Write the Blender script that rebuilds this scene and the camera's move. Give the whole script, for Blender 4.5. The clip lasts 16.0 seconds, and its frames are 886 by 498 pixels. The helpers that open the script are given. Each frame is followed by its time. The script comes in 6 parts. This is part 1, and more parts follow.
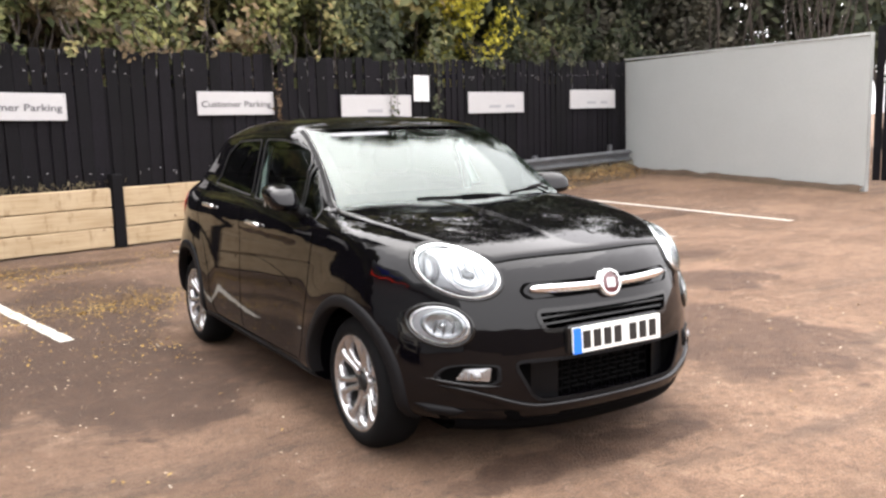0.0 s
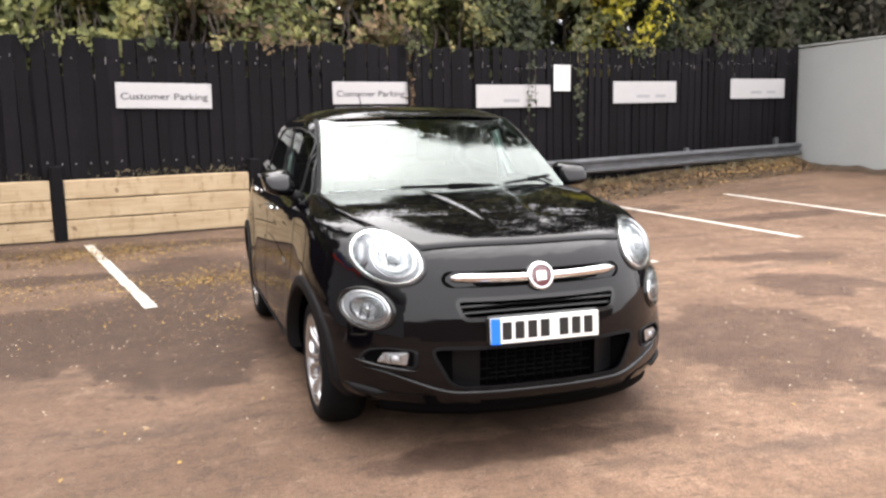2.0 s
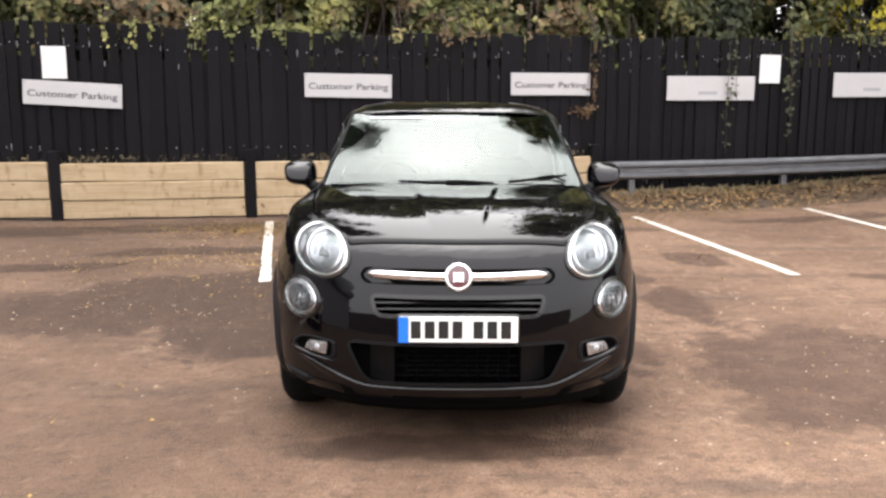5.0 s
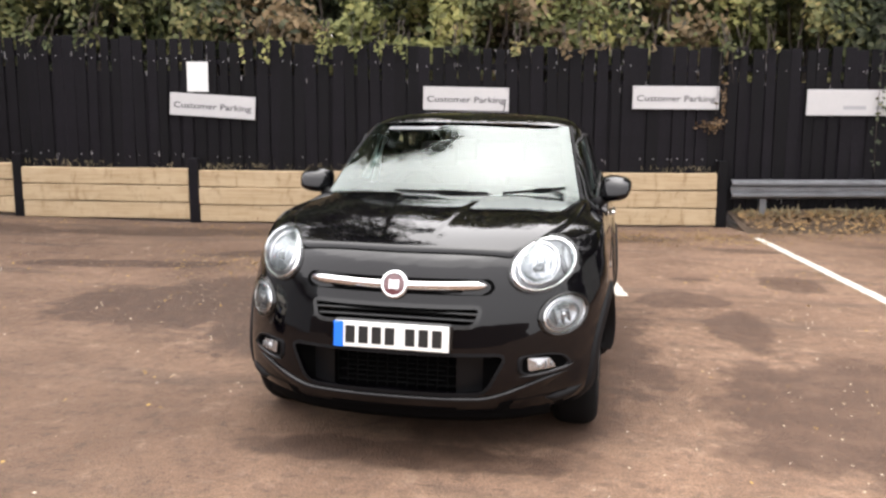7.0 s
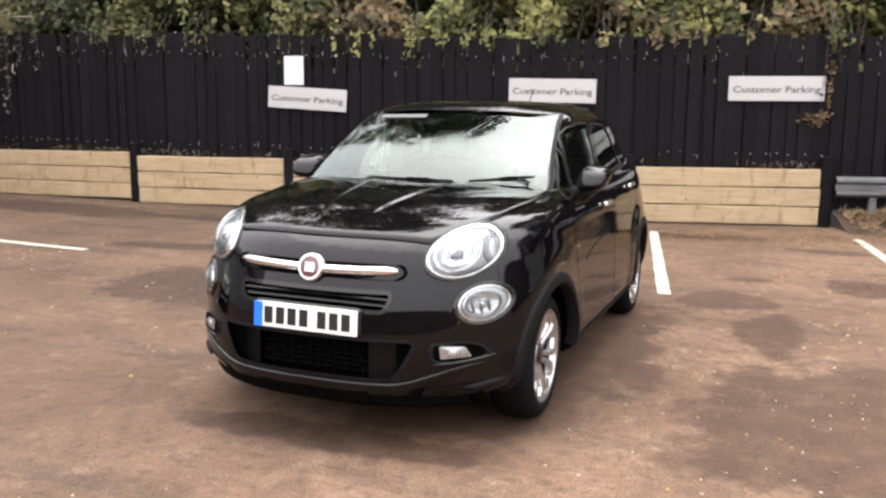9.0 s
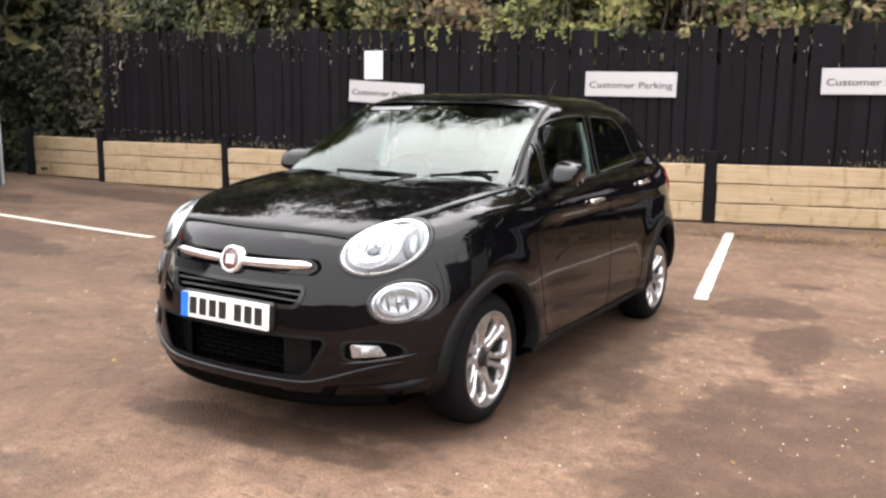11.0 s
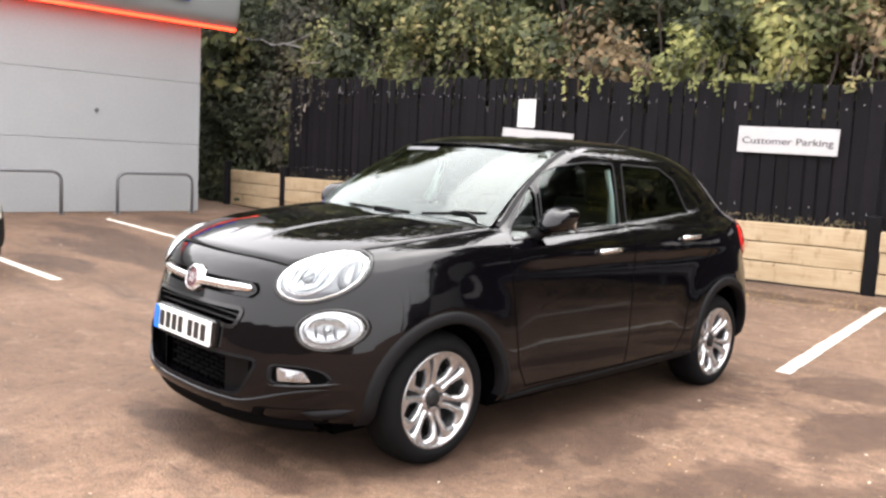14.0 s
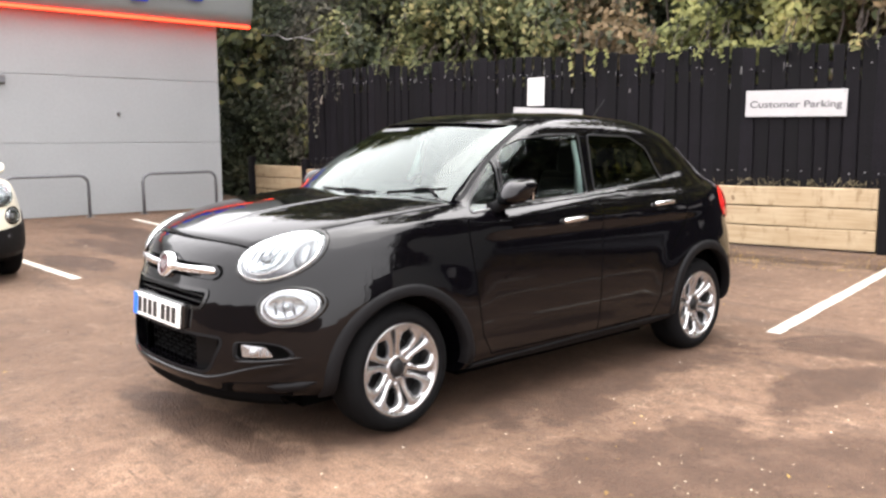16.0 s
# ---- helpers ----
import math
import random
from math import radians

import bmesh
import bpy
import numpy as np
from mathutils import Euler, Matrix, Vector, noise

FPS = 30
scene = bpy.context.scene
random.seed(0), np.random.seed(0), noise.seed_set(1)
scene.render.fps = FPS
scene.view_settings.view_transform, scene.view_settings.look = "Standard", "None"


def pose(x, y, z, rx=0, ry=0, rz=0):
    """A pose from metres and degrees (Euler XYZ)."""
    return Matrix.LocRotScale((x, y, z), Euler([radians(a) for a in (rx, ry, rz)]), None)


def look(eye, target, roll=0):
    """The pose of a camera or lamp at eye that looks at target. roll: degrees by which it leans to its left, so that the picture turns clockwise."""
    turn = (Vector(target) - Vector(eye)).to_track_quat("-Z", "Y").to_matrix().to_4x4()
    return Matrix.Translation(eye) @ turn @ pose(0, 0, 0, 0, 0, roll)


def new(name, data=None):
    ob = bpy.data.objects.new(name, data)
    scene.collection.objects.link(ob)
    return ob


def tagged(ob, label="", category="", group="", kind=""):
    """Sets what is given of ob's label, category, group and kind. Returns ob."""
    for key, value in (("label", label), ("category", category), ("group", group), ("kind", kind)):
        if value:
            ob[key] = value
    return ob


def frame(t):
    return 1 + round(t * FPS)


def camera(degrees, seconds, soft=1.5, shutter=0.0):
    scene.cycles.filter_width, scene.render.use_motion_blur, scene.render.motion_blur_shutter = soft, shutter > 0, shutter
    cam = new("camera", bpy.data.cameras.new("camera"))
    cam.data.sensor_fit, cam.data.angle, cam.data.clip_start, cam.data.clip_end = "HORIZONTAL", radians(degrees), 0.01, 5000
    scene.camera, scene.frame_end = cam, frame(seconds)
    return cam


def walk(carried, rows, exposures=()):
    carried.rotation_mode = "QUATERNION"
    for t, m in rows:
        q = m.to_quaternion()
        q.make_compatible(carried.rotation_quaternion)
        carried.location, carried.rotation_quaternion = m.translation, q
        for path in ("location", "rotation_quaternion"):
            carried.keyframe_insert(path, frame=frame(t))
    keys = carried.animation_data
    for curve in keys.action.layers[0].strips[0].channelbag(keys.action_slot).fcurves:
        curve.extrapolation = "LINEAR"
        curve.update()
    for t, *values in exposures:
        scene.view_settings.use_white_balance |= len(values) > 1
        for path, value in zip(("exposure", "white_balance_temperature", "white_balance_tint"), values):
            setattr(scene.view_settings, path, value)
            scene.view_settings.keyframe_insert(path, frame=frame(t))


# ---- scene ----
cam = camera(54.8, 16.0, 2.6)
PATH = [
    (0, (-2.498, -3.476, 1.528), (-1.458, -1.793, 1.237), -1.6),
    (0.5, (-2.285, -3.594, 1.554), (-1.34, -1.864, 1.214), -0.3),
    (1, (-2.011, -3.778, 1.538), (-1.164, -1.996, 1.212), -1.7),
    (1.5, (-1.744, -3.917, 1.546), (-1.017, -2.082, 1.224), -1.0),
    (2, (-1.51, -4.046, 1.505), (-0.888, -2.169, 1.201), -1.2),
    (2.5, (-1.278, -4.12, 1.541), (-0.741, -2.222, 1.214), -0.3),
    (3, (-1.079, -4.194, 1.532), (-0.631, -2.271, 1.213), -1.6),
    (3.5, (-0.79, -4.318, 1.549), (-0.44, -2.374, 1.236), -1.6),
    (4, (-0.582, -4.34, 1.525), (-0.262, -2.387, 1.234), -3.2),
    (4.5, (-0.323, -4.304, 1.518), (-0.163, -2.338, 1.187), -1.2),
    (4.7, (-0.228, -4.307, 1.529), (-0.13, -2.337, 1.201), -0.8),
    (7, (0.941, -4.228, 1.505), (0.537, -2.291, 1.216), 0.2),
    (7.5, (1.189, -4.154, 1.493), (0.713, -2.232, 1.214), -1.9),
    (8, (1.481, -4.093, 1.502), (0.919, -2.195, 1.212), 0.0),
    (8.5, (1.641, -4.003, 1.463), (1.044, -2.112, 1.202), -0.6),
    (9, (1.886, -3.924, 1.464), (1.15, -2.089, 1.163), 0.3),
    (9.5, (2.061, -3.843, 1.474), (1.254, -2.037, 1.178), 0.4),
    (9.7, (2.147, -3.79, 1.46), (1.311, -1.995, 1.179), 0.0),
    (11.8, (2.861, -3.204, 1.443), (1.735, -1.581, 1.131), -0.1),
    (12, (2.925, -3.161, 1.43), (1.761, -1.561, 1.135), -0.6),
    (12.5, (3.156, -3.034, 1.448), (1.891, -1.506, 1.194), -0.4),
    (13, (3.304, -2.921, 1.435), (2.02, -1.406, 1.202), -0.7),
    (13.5, (3.419, -2.807, 1.41), (2.087, -1.329, 1.202), 0.3),
    (14, (3.543, -2.684, 1.426), (2.13, -1.285, 1.215), 2.9),
    (14.5, (3.686, -2.616, 1.419), (2.231, -1.261, 1.206), 1.1),
    (15, (3.837, -2.556, 1.412), (2.342, -1.244, 1.199), 0.8),
    (15.5, (3.911, -2.522, 1.399), (2.41, -1.217, 1.188), 0.1),
    (16, (3.931, -2.495, 1.397), (2.453, -1.17, 1.151), -0.4),
]
walk(cam, [(t, look(eye, target, roll)) for t, eye, target, roll in PATH],
     [(0, 1.36), (2, 1.36), (3.2, 1.30), (4, 1.12), (4.5, 1.17), (7, 1.18), (8.5, 1.20), (9.5, 1.21), (11.8, 1.42), (12.5, 1.52), (13.0, 1.52), (13.5, 1.58), (14.5, 1.58), (15.5, 1.65), (16, 1.56)])

# ---- light ----
world = bpy.data.worlds.new("world")
scene.world = world
world.use_nodes = True
wn = world.node_tree
sky = wn.nodes.new("ShaderNodeTexSky")
sky.sky_type, sky.sun_disc = "NISHITA", False
sky.sun_elevation, sky.sun_rotation = radians(71), radians(0)
sky.air_density, sky.dust_density, sky.ozone_density = 1.0, 4.0, 1.0
pale = wn.nodes.new("ShaderNodeHueSaturation")
pale.inputs["Saturation"].default_value = 0.25
wn.links.new(sky.outputs[0], pale.inputs["Color"])
# overcast: the cloud is brighter overhead than towards the horizon
wc = wn.nodes.new("ShaderNodeTexCoord")
wx = wn.nodes.new("ShaderNodeSeparateXYZ")
wn.links.new(wc.outputs["Generated"], wx.inputs[0])
wr = wn.nodes.new("ShaderNodeMapRange")
wr.inputs["To Min"].default_value, wr.inputs["To Max"].default_value = 0.88, 1.58
wn.links.new(wx.outputs["Z"], wr.inputs["Value"])
wm = wn.nodes.new("ShaderNodeVectorMath")
wm.operation = "SCALE"
cloud = wn.nodes.new("ShaderNodeMix")
cloud.data_type = "RGBA"
cloud.inputs[0].default_value, cloud.inputs[7].default_value = 0.7, (10.1, 9.75, 9.9, 1)
wn.links.new(pale.outputs[0], cloud.inputs[6])
wn.links.new(cloud.outputs[2], wm.inputs[0])
wn.links.new(wr.outputs[0], wm.inputs["Scale"])
wn.links.new(wm.outputs[0], wn.nodes["Background"].inputs[0])
wn.nodes["Background"].inputs[1].default_value = 0.168
sun_data = bpy.data.lights.new("sun", "SUN")
sun_data.energy, sun_data.angle, sun_data.color = 1.15, radians(80), (1.0, 0.97, 0.93)
sun = new("sun", sun_data)
sun.matrix_world = look((2, 9, 26), (0, 0, 0))
scene.view_settings.exposure = 1.65

# ---- materials ----


def material(name, color, rough=0.6, metal=0.0, vary=0.15, scale=6.0, bump=0.0, bump_scale=60.0, coat=0.0, spec=0.5, island=0.0):
    """A surface with two scales of variation in tone, and fine relief."""
    m = bpy.data.materials.new(name)
    m.use_nodes = True
    t = m.node_tree
    b = t.nodes["Principled BSDF"]
    b.inputs["Roughness"].default_value, b.inputs["Metallic"].default_value = rough, metal
    b.inputs["Coat Weight"].default_value, b.inputs["Specular IOR Level"].default_value = coat, spec
    b.inputs["Coat Roughness"].default_value = 0.03
    co = t.nodes.new("ShaderNodeTexCoord")
    n1 = t.nodes.new("ShaderNodeTexNoise")
    n1.inputs["Scale"].default_value, n1.inputs["Detail"].default_value = scale, 6
    t.links.new(co.outputs["Object"], n1.inputs["Vector"])
    n2 = t.nodes.new("ShaderNodeTexNoise")
    n2.inputs["Scale"].default_value, n2.inputs["Detail"].default_value = bump_scale, 4
    t.links.new(co.outputs["Object"], n2.inputs["Vector"])
    add = t.nodes.new("ShaderNodeMath")
    add.operation = "ADD"
    t.links.new(n1.outputs["Fac"], add.inputs[0])
    t.links.new(n2.outputs["Fac"], add.inputs[1])
    value = t.nodes.new("ShaderNodeMapRange")
    value.inputs["From Min"].default_value, value.inputs["From Max"].default_value = 0.6, 1.4
    value.inputs["To Min"].default_value, value.inputs["To Max"].default_value = 1 - vary, 1 + vary
    t.links.new(add.outputs[0], value.inputs["Value"])
    hsv = t.nodes.new("ShaderNodeHueSaturation")
    hsv.inputs["Color"].default_value = (*color, 1)
    last = value.outputs[0]
    if island:
        info = t.nodes.new("ShaderNodeObjectInfo")
        r = t.nodes.new("ShaderNodeMapRange")
        r.inputs["To Min"].default_value, r.inputs["To Max"].default_value = 1 - island, 1 + island
        t.links.new(info.outputs["Random"], r.inputs["Value"])
        mul = t.nodes.new("ShaderNodeMath")
        mul.operation = "MULTIPLY"
        t.links.new(last, mul.inputs[0])
        t.links.new(r.outputs[0], mul.inputs[1])
        last = mul.outputs[0]
    t.links.new(last, hsv.inputs["Value"])
    t.links.new(hsv.outputs[0], b.inputs["Base Color"])
    if bump:
        bp = t.nodes.new("ShaderNodeBump")
        bp.inputs["Strength"].default_value, bp.inputs["Distance"].default_value = bump, 0.01
        t.links.new(n2.outputs["Fac"], bp.inputs["Height"])
        t.links.new(bp.outputs[0], b.inputs["Normal"])
    return m


def leaf_material(name, ramp, through_light=0.35, dust=0.0, tone=1.0):
    """Foliage: each leaf its own tone from the ramp, a little light passing through."""
    m = bpy.data.materials.new(name)
    m.use_nodes = True
    t = m.node_tree
    b = t.nodes["Principled BSDF"]
    b.inputs["Roughness"].default_value, b.inputs["Specular IOR Level"].default_value = 0.6, 0.25
    g = t.nodes.new("ShaderNodeNewGeometry")
    co = t.nodes.new("ShaderNodeTexCoord")
    n = t.nodes.new("ShaderNodeTexNoise")
    n.inputs["Scale"].default_value, n.inputs["Detail"].default_value = 1.5, 4
    t.links.new(co.outputs["Object"], n.inputs["Vector"])
    mix = t.nodes.new("ShaderNodeMath")
    mix.operation, mix.inputs[1].default_value = "MULTIPLY", 0.40
    t.links.new(g.outputs["Random Per Island"], mix.inputs[0])
    wide = t.nodes.new("ShaderNodeMapRange")
    wide.inputs["From Min"].default_value, wide.inputs["From Max"].default_value = 0.3, 0.7
    wide.inputs["To Max"].default_value = 0.60
    t.links.new(n.outputs["Fac"], wide.inputs["Value"])
    add = t.nodes.new("ShaderNodeMath")
    t.links.new(mix.outputs[0], add.inputs[0])
    t.links.new(wide.outputs[0], add.inputs[1])
    r = t.nodes.new("ShaderNodeValToRGB")
    while len(r.color_ramp.elements) < len(ramp):
        r.color_ramp.elements.new(0.5)
    for e, (p, c) in zip(r.color_ramp.elements, ramp):
        grey = 0.3 * c[0] + 0.6 * c[1] + 0.1 * c[2]
        e.position, e.color = p, (*(tone * (q + (grey - q) * dust) for q in c), 1)
    t.links.new(add.outputs[0], r.inputs[0])
    t.links.new(r.outputs[0], b.inputs["Base Color"])
    tr = t.nodes.new("ShaderNodeBsdfTranslucent")
    t.links.new(r.outputs[0], tr.inputs[0])
    ms = t.nodes.new("ShaderNodeMixShader")
    ms.inputs[0].default_value = through_light
    t.links.new(b.outputs[0], ms.inputs[1])
    t.links.new(tr.outputs[0], ms.inputs[2])
    t.links.new(ms.outputs[0], t.nodes["Material Output"].inputs[0])
    return m


def glass_material(name, tint, rough=0.0, clear=0.8):
    """Thin glazing: a clear tinted sheet with a mirror-like skin."""
    m = bpy.data.materials.new(name)
    m.use_nodes = True
    t = m.node_tree
    gl = t.nodes.new("ShaderNodeBsdfGlossy")
    gl.inputs["Roughness"].default_value = rough
    gl.inputs["Color"].default_value = (0.84, 0.91, 0.88, 1)
    tr = t.nodes.new("ShaderNodeBsdfTransparent")
    tr.inputs[0].default_value = (*tint, 1)
    fr = t.nodes.new("ShaderNodeFresnel")
    fr.inputs[0].default_value = clear
    ms = t.nodes.new("ShaderNodeMixShader")
    t.links.new(fr.outputs[0], ms.inputs[0])
    t.links.new(tr.outputs[0], ms.inputs[1])
    t.links.new(gl.outputs[0], ms.inputs[2])
    t.links.new(ms.outputs[0], t.nodes["Material Output"].inputs[0])
    return m


def glow_material(name, color, strength):
    m = bpy.data.materials.new(name)
    m.use_nodes = True
    b = m.node_tree.nodes["Principled BSDF"]
    b.inputs["Base Color"].default_value = (*color, 1)
    b.inputs["Emission Color"].default_value = (*color, 1)
    b.inputs["Emission Strength"].default_value = strength
    return m


def asphalt_material(name, patches):
    """Worn brownish tarmac: stone grain, dusty areas, tyre-dark streaks, damp patches with edges of their own, car
    shade painted in.
    """
    m = bpy.data.materials.new(name)
    m.use_nodes = True
    t = m.node_tree
    L = t.links.new
    b = t.nodes["Principled BSDF"]
    co = t.nodes.new("ShaderNodeTexCoord")

    def nz(scale, detail=5, rough=0.6):
        n = t.nodes.new("ShaderNodeTexNoise")
        n.inputs["Scale"].default_value, n.inputs["Detail"].default_value, n.inputs["Roughness"].default_value = scale, detail, rough
        L(co.outputs["Object"], n.inputs["Vector"])
        return n

    def op(kind, a, c=None, clamp=False):
        n = t.nodes.new("ShaderNodeMath")
        n.operation, n.use_clamp = kind, clamp
        for i, v in enumerate((a, c)):
            if v is None:
                continue
            if isinstance(v, (int, float)):
                n.inputs[i].default_value = v
            else:
                L(v, n.inputs[i])
        return n.outputs[0]

    def span(v, a, c, lo=0.0, hi=1.0):
        n = t.nodes.new("ShaderNodeMapRange")
        n.interpolation_type = "SMOOTHSTEP"
        for i, q in zip((1, 2, 3, 4), (a, c, lo, hi)):
            n.inputs[i].default_value = q
        L(v, n.inputs[0])
        return n.outputs[0]

    def blend(f, a, c):
        n = t.nodes.new("ShaderNodeMix")
        n.data_type = "RGBA"
        L(f, n.inputs[0])
        for i, v in ((6, a), (7, c)):
            if isinstance(v, tuple):
                n.inputs[i].default_value = (*v, 1)
            else:
                L(v, n.inputs[i])
        return n.outputs[2]

    sep = t.nodes.new("ShaderNodeSeparateXYZ")
    L(co.outputs["Object"], sep.inputs[0])
    wob = op("ADD", op("MULTIPLY", op("SUBTRACT", nz(1.9, 3, 0.55).outputs["Fac"], 0.5), 1.5), op("MULTIPLY", op("SUBTRACT", nz(6.0, 7, 0.7).outputs["Fac"], 0.5), 0.75))
    damp_shade = None
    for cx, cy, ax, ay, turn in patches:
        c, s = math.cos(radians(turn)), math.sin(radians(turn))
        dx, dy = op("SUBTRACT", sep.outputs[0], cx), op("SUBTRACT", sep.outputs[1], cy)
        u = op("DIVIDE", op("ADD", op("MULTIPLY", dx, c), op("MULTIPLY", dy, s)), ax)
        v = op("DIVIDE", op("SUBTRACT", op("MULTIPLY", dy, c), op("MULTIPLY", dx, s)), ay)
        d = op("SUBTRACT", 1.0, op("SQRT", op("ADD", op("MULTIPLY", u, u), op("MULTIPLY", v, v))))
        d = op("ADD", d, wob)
        damp_shade = d if damp_shade is None else op("MAXIMUM", damp_shade, d)
    damp_shade = op("MULTIPLY", span(damp_shade, -0.13, 0.13), span(nz(5.0, 6, 0.75).outputs["Fac"], 0.30, 0.62, 0.55, 1.0))
    stretch = t.nodes.new("ShaderNodeMapping")
    stretch.inputs["Scale"].default_value = (0.5, 3.0, 1)
    stretch.inputs["Rotation"].default_value = (0, 0, radians(12))
    L(co.outputs["Object"], stretch.inputs["Vector"])
    streak = nz(0.9, 5)
    L(stretch.outputs[0], streak.inputs["Vector"])
    dust = span(nz(0.55, 6, 0.62).outputs["Fac"], 0.35, 0.68)
    mid = span(nz(3.2, 6, 0.7).outputs["Fac"], 0.3, 0.7)
    grain = nz(170, 3, 0.7)
    stones = t.nodes.new("ShaderNodeTexVoronoi")
    stones.inputs["Scale"].default_value = 85
    L(co.outputs["Object"], stones.inputs["Vector"])
    base = blend(dust, (0.102, 0.061, 0.038), (0.187, 0.118, 0.077))
    base = blend(op("MULTIPLY", mid, 0.55), base, (0.127, 0.076, 0.050))
    base = blend(op("MULTIPLY", span(streak.outputs["Fac"], 0.5, 0.70), 0.65), base, (0.058, 0.041, 0.031))
    blot = span(nz(11.0, 6, 0.75).outputs["Fac"], 0.46, 0.70)
    base = blend(op("MULTIPLY", blot, 0.7), base, (0.060, 0.040, 0.029))
    pale = span(nz(16.0, 5, 0.7).outputs["Fac"], 0.54, 0.74)
    base = blend(op("MULTIPLY", pale, 0.5), base, (0.19, 0.135, 0.10))
    chip = span(nz(42.0, 4, 0.7).outputs["Fac"], 0.56, 0.72)
    base = blend(op("MULTIPLY", chip, 0.75), base, (0.050, 0.034, 0.025))
    fleck = nz(13.0, 7, 0.78)
    L(stretch.outputs[0], fleck.inputs["Vector"])
    base = blend(op("MULTIPLY", span(fleck.outputs["Fac"], 0.56, 0.64), 0.85), base, (0.056, 0.036, 0.025))
    worn = span(nz(4.2, 7, 0.75).outputs["Fac"], 0.54, 0.68)
    base = blend(op("MULTIPLY", worn, 0.6), base, (0.224, 0.150, 0.102))
    stain = span(nz(1.7, 8, 0.78).outputs["Fac"], 0.49, 0.64)
    base = blend(op("MULTIPLY", stain, 0.42), base, (0.060, 0.037, 0.025))
    base = blend(op("MULTIPLY", damp_shade, 0.92), base, (0.046, 0.025, 0.0155))
    sp = op("MULTIPLY", span(stones.outputs["Distance"], 0.0, 0.6, 0.63, 1.09), span(grain.outputs["Fac"], 0.3, 0.7, 0.72, 1.28))
    # paler towards +x and darker towards -x, along an uneven edge
    side_tone = span(op("ADD", sep.outputs[0], op("MULTIPLY", op("SUBTRACT", nz(0.45, 4, 0.6).outputs["Fac"], 0.5), 5.0)), -2.2, 2.4, 0.80, 1.18)
    sp = op("MULTIPLY", sp, side_tone)
    hsv = t.nodes.new("ShaderNodeHueSaturation")
    L(base, hsv.inputs["Color"])
    L(sp, hsv.inputs["Value"])
    hsv.inputs["Saturation"].default_value = 1.0
    b.inputs["Specular IOR Level"].default_value = 0.3
    L(hsv.outputs[0], b.inputs["Base Color"])
    L(op("SUBTRACT", 0.88, op("MULTIPLY", damp_shade, 0.14)), b.inputs["Roughness"])
    bp = t.nodes.new("ShaderNodeBump")
    bp.inputs["Strength"].default_value, bp.inputs["Distance"].default_value = 0.9, 0.008
    L(op("ADD", op("MULTIPLY", grain.outputs["Fac"], 0.6), stones.outputs["Distance"]), bp.inputs["Height"])
    L(bp.outputs[0], b.inputs["Normal"])
    return m


# damp stains; the big ellipse under the car paints in its shade
# the strip at the front bumper is stain and contact shade in one
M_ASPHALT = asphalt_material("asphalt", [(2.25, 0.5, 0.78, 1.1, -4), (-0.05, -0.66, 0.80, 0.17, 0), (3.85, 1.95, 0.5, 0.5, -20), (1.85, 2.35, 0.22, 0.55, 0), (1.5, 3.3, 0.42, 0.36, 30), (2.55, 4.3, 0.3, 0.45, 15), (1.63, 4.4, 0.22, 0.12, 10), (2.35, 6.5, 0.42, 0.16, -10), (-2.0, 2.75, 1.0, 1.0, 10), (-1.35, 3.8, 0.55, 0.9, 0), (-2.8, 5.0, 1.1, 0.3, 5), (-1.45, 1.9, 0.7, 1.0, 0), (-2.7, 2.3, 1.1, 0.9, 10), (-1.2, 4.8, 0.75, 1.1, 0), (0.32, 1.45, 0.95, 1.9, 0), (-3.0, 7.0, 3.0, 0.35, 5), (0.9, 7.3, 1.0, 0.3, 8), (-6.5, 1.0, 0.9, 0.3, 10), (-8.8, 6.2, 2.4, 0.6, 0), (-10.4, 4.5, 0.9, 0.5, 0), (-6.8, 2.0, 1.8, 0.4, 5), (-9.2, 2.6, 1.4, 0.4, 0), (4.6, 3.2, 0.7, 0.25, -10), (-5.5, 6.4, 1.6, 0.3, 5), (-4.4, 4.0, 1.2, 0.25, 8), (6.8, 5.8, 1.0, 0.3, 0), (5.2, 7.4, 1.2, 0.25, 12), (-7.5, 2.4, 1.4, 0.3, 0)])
M_LINE = material("road_paint", (0.45, 0.42, 0.37), 0.8, vary=0.5, scale=11, bump=0.4, bump_scale=120)
M_BLACKWOOD = material("black_stained_wood", (0.0031, 0.0024, 0.0037), 0.75, vary=0.8, scale=2.5, bump=0.6, bump_scale=45, island=0.45, spec=0.17)
M_NAIL = material("bright_nail_heads", (0.34, 0.33, 0.34), 0.5, 0.2, vary=0.2)
# bare wood of a branch, and the fence's painted daylight slivers
M_WOODGAPLIGHT = material("bare_wood_and_gap_light", (0.24, 0.23, 0.23), 0.85, vary=0.45, scale=14)


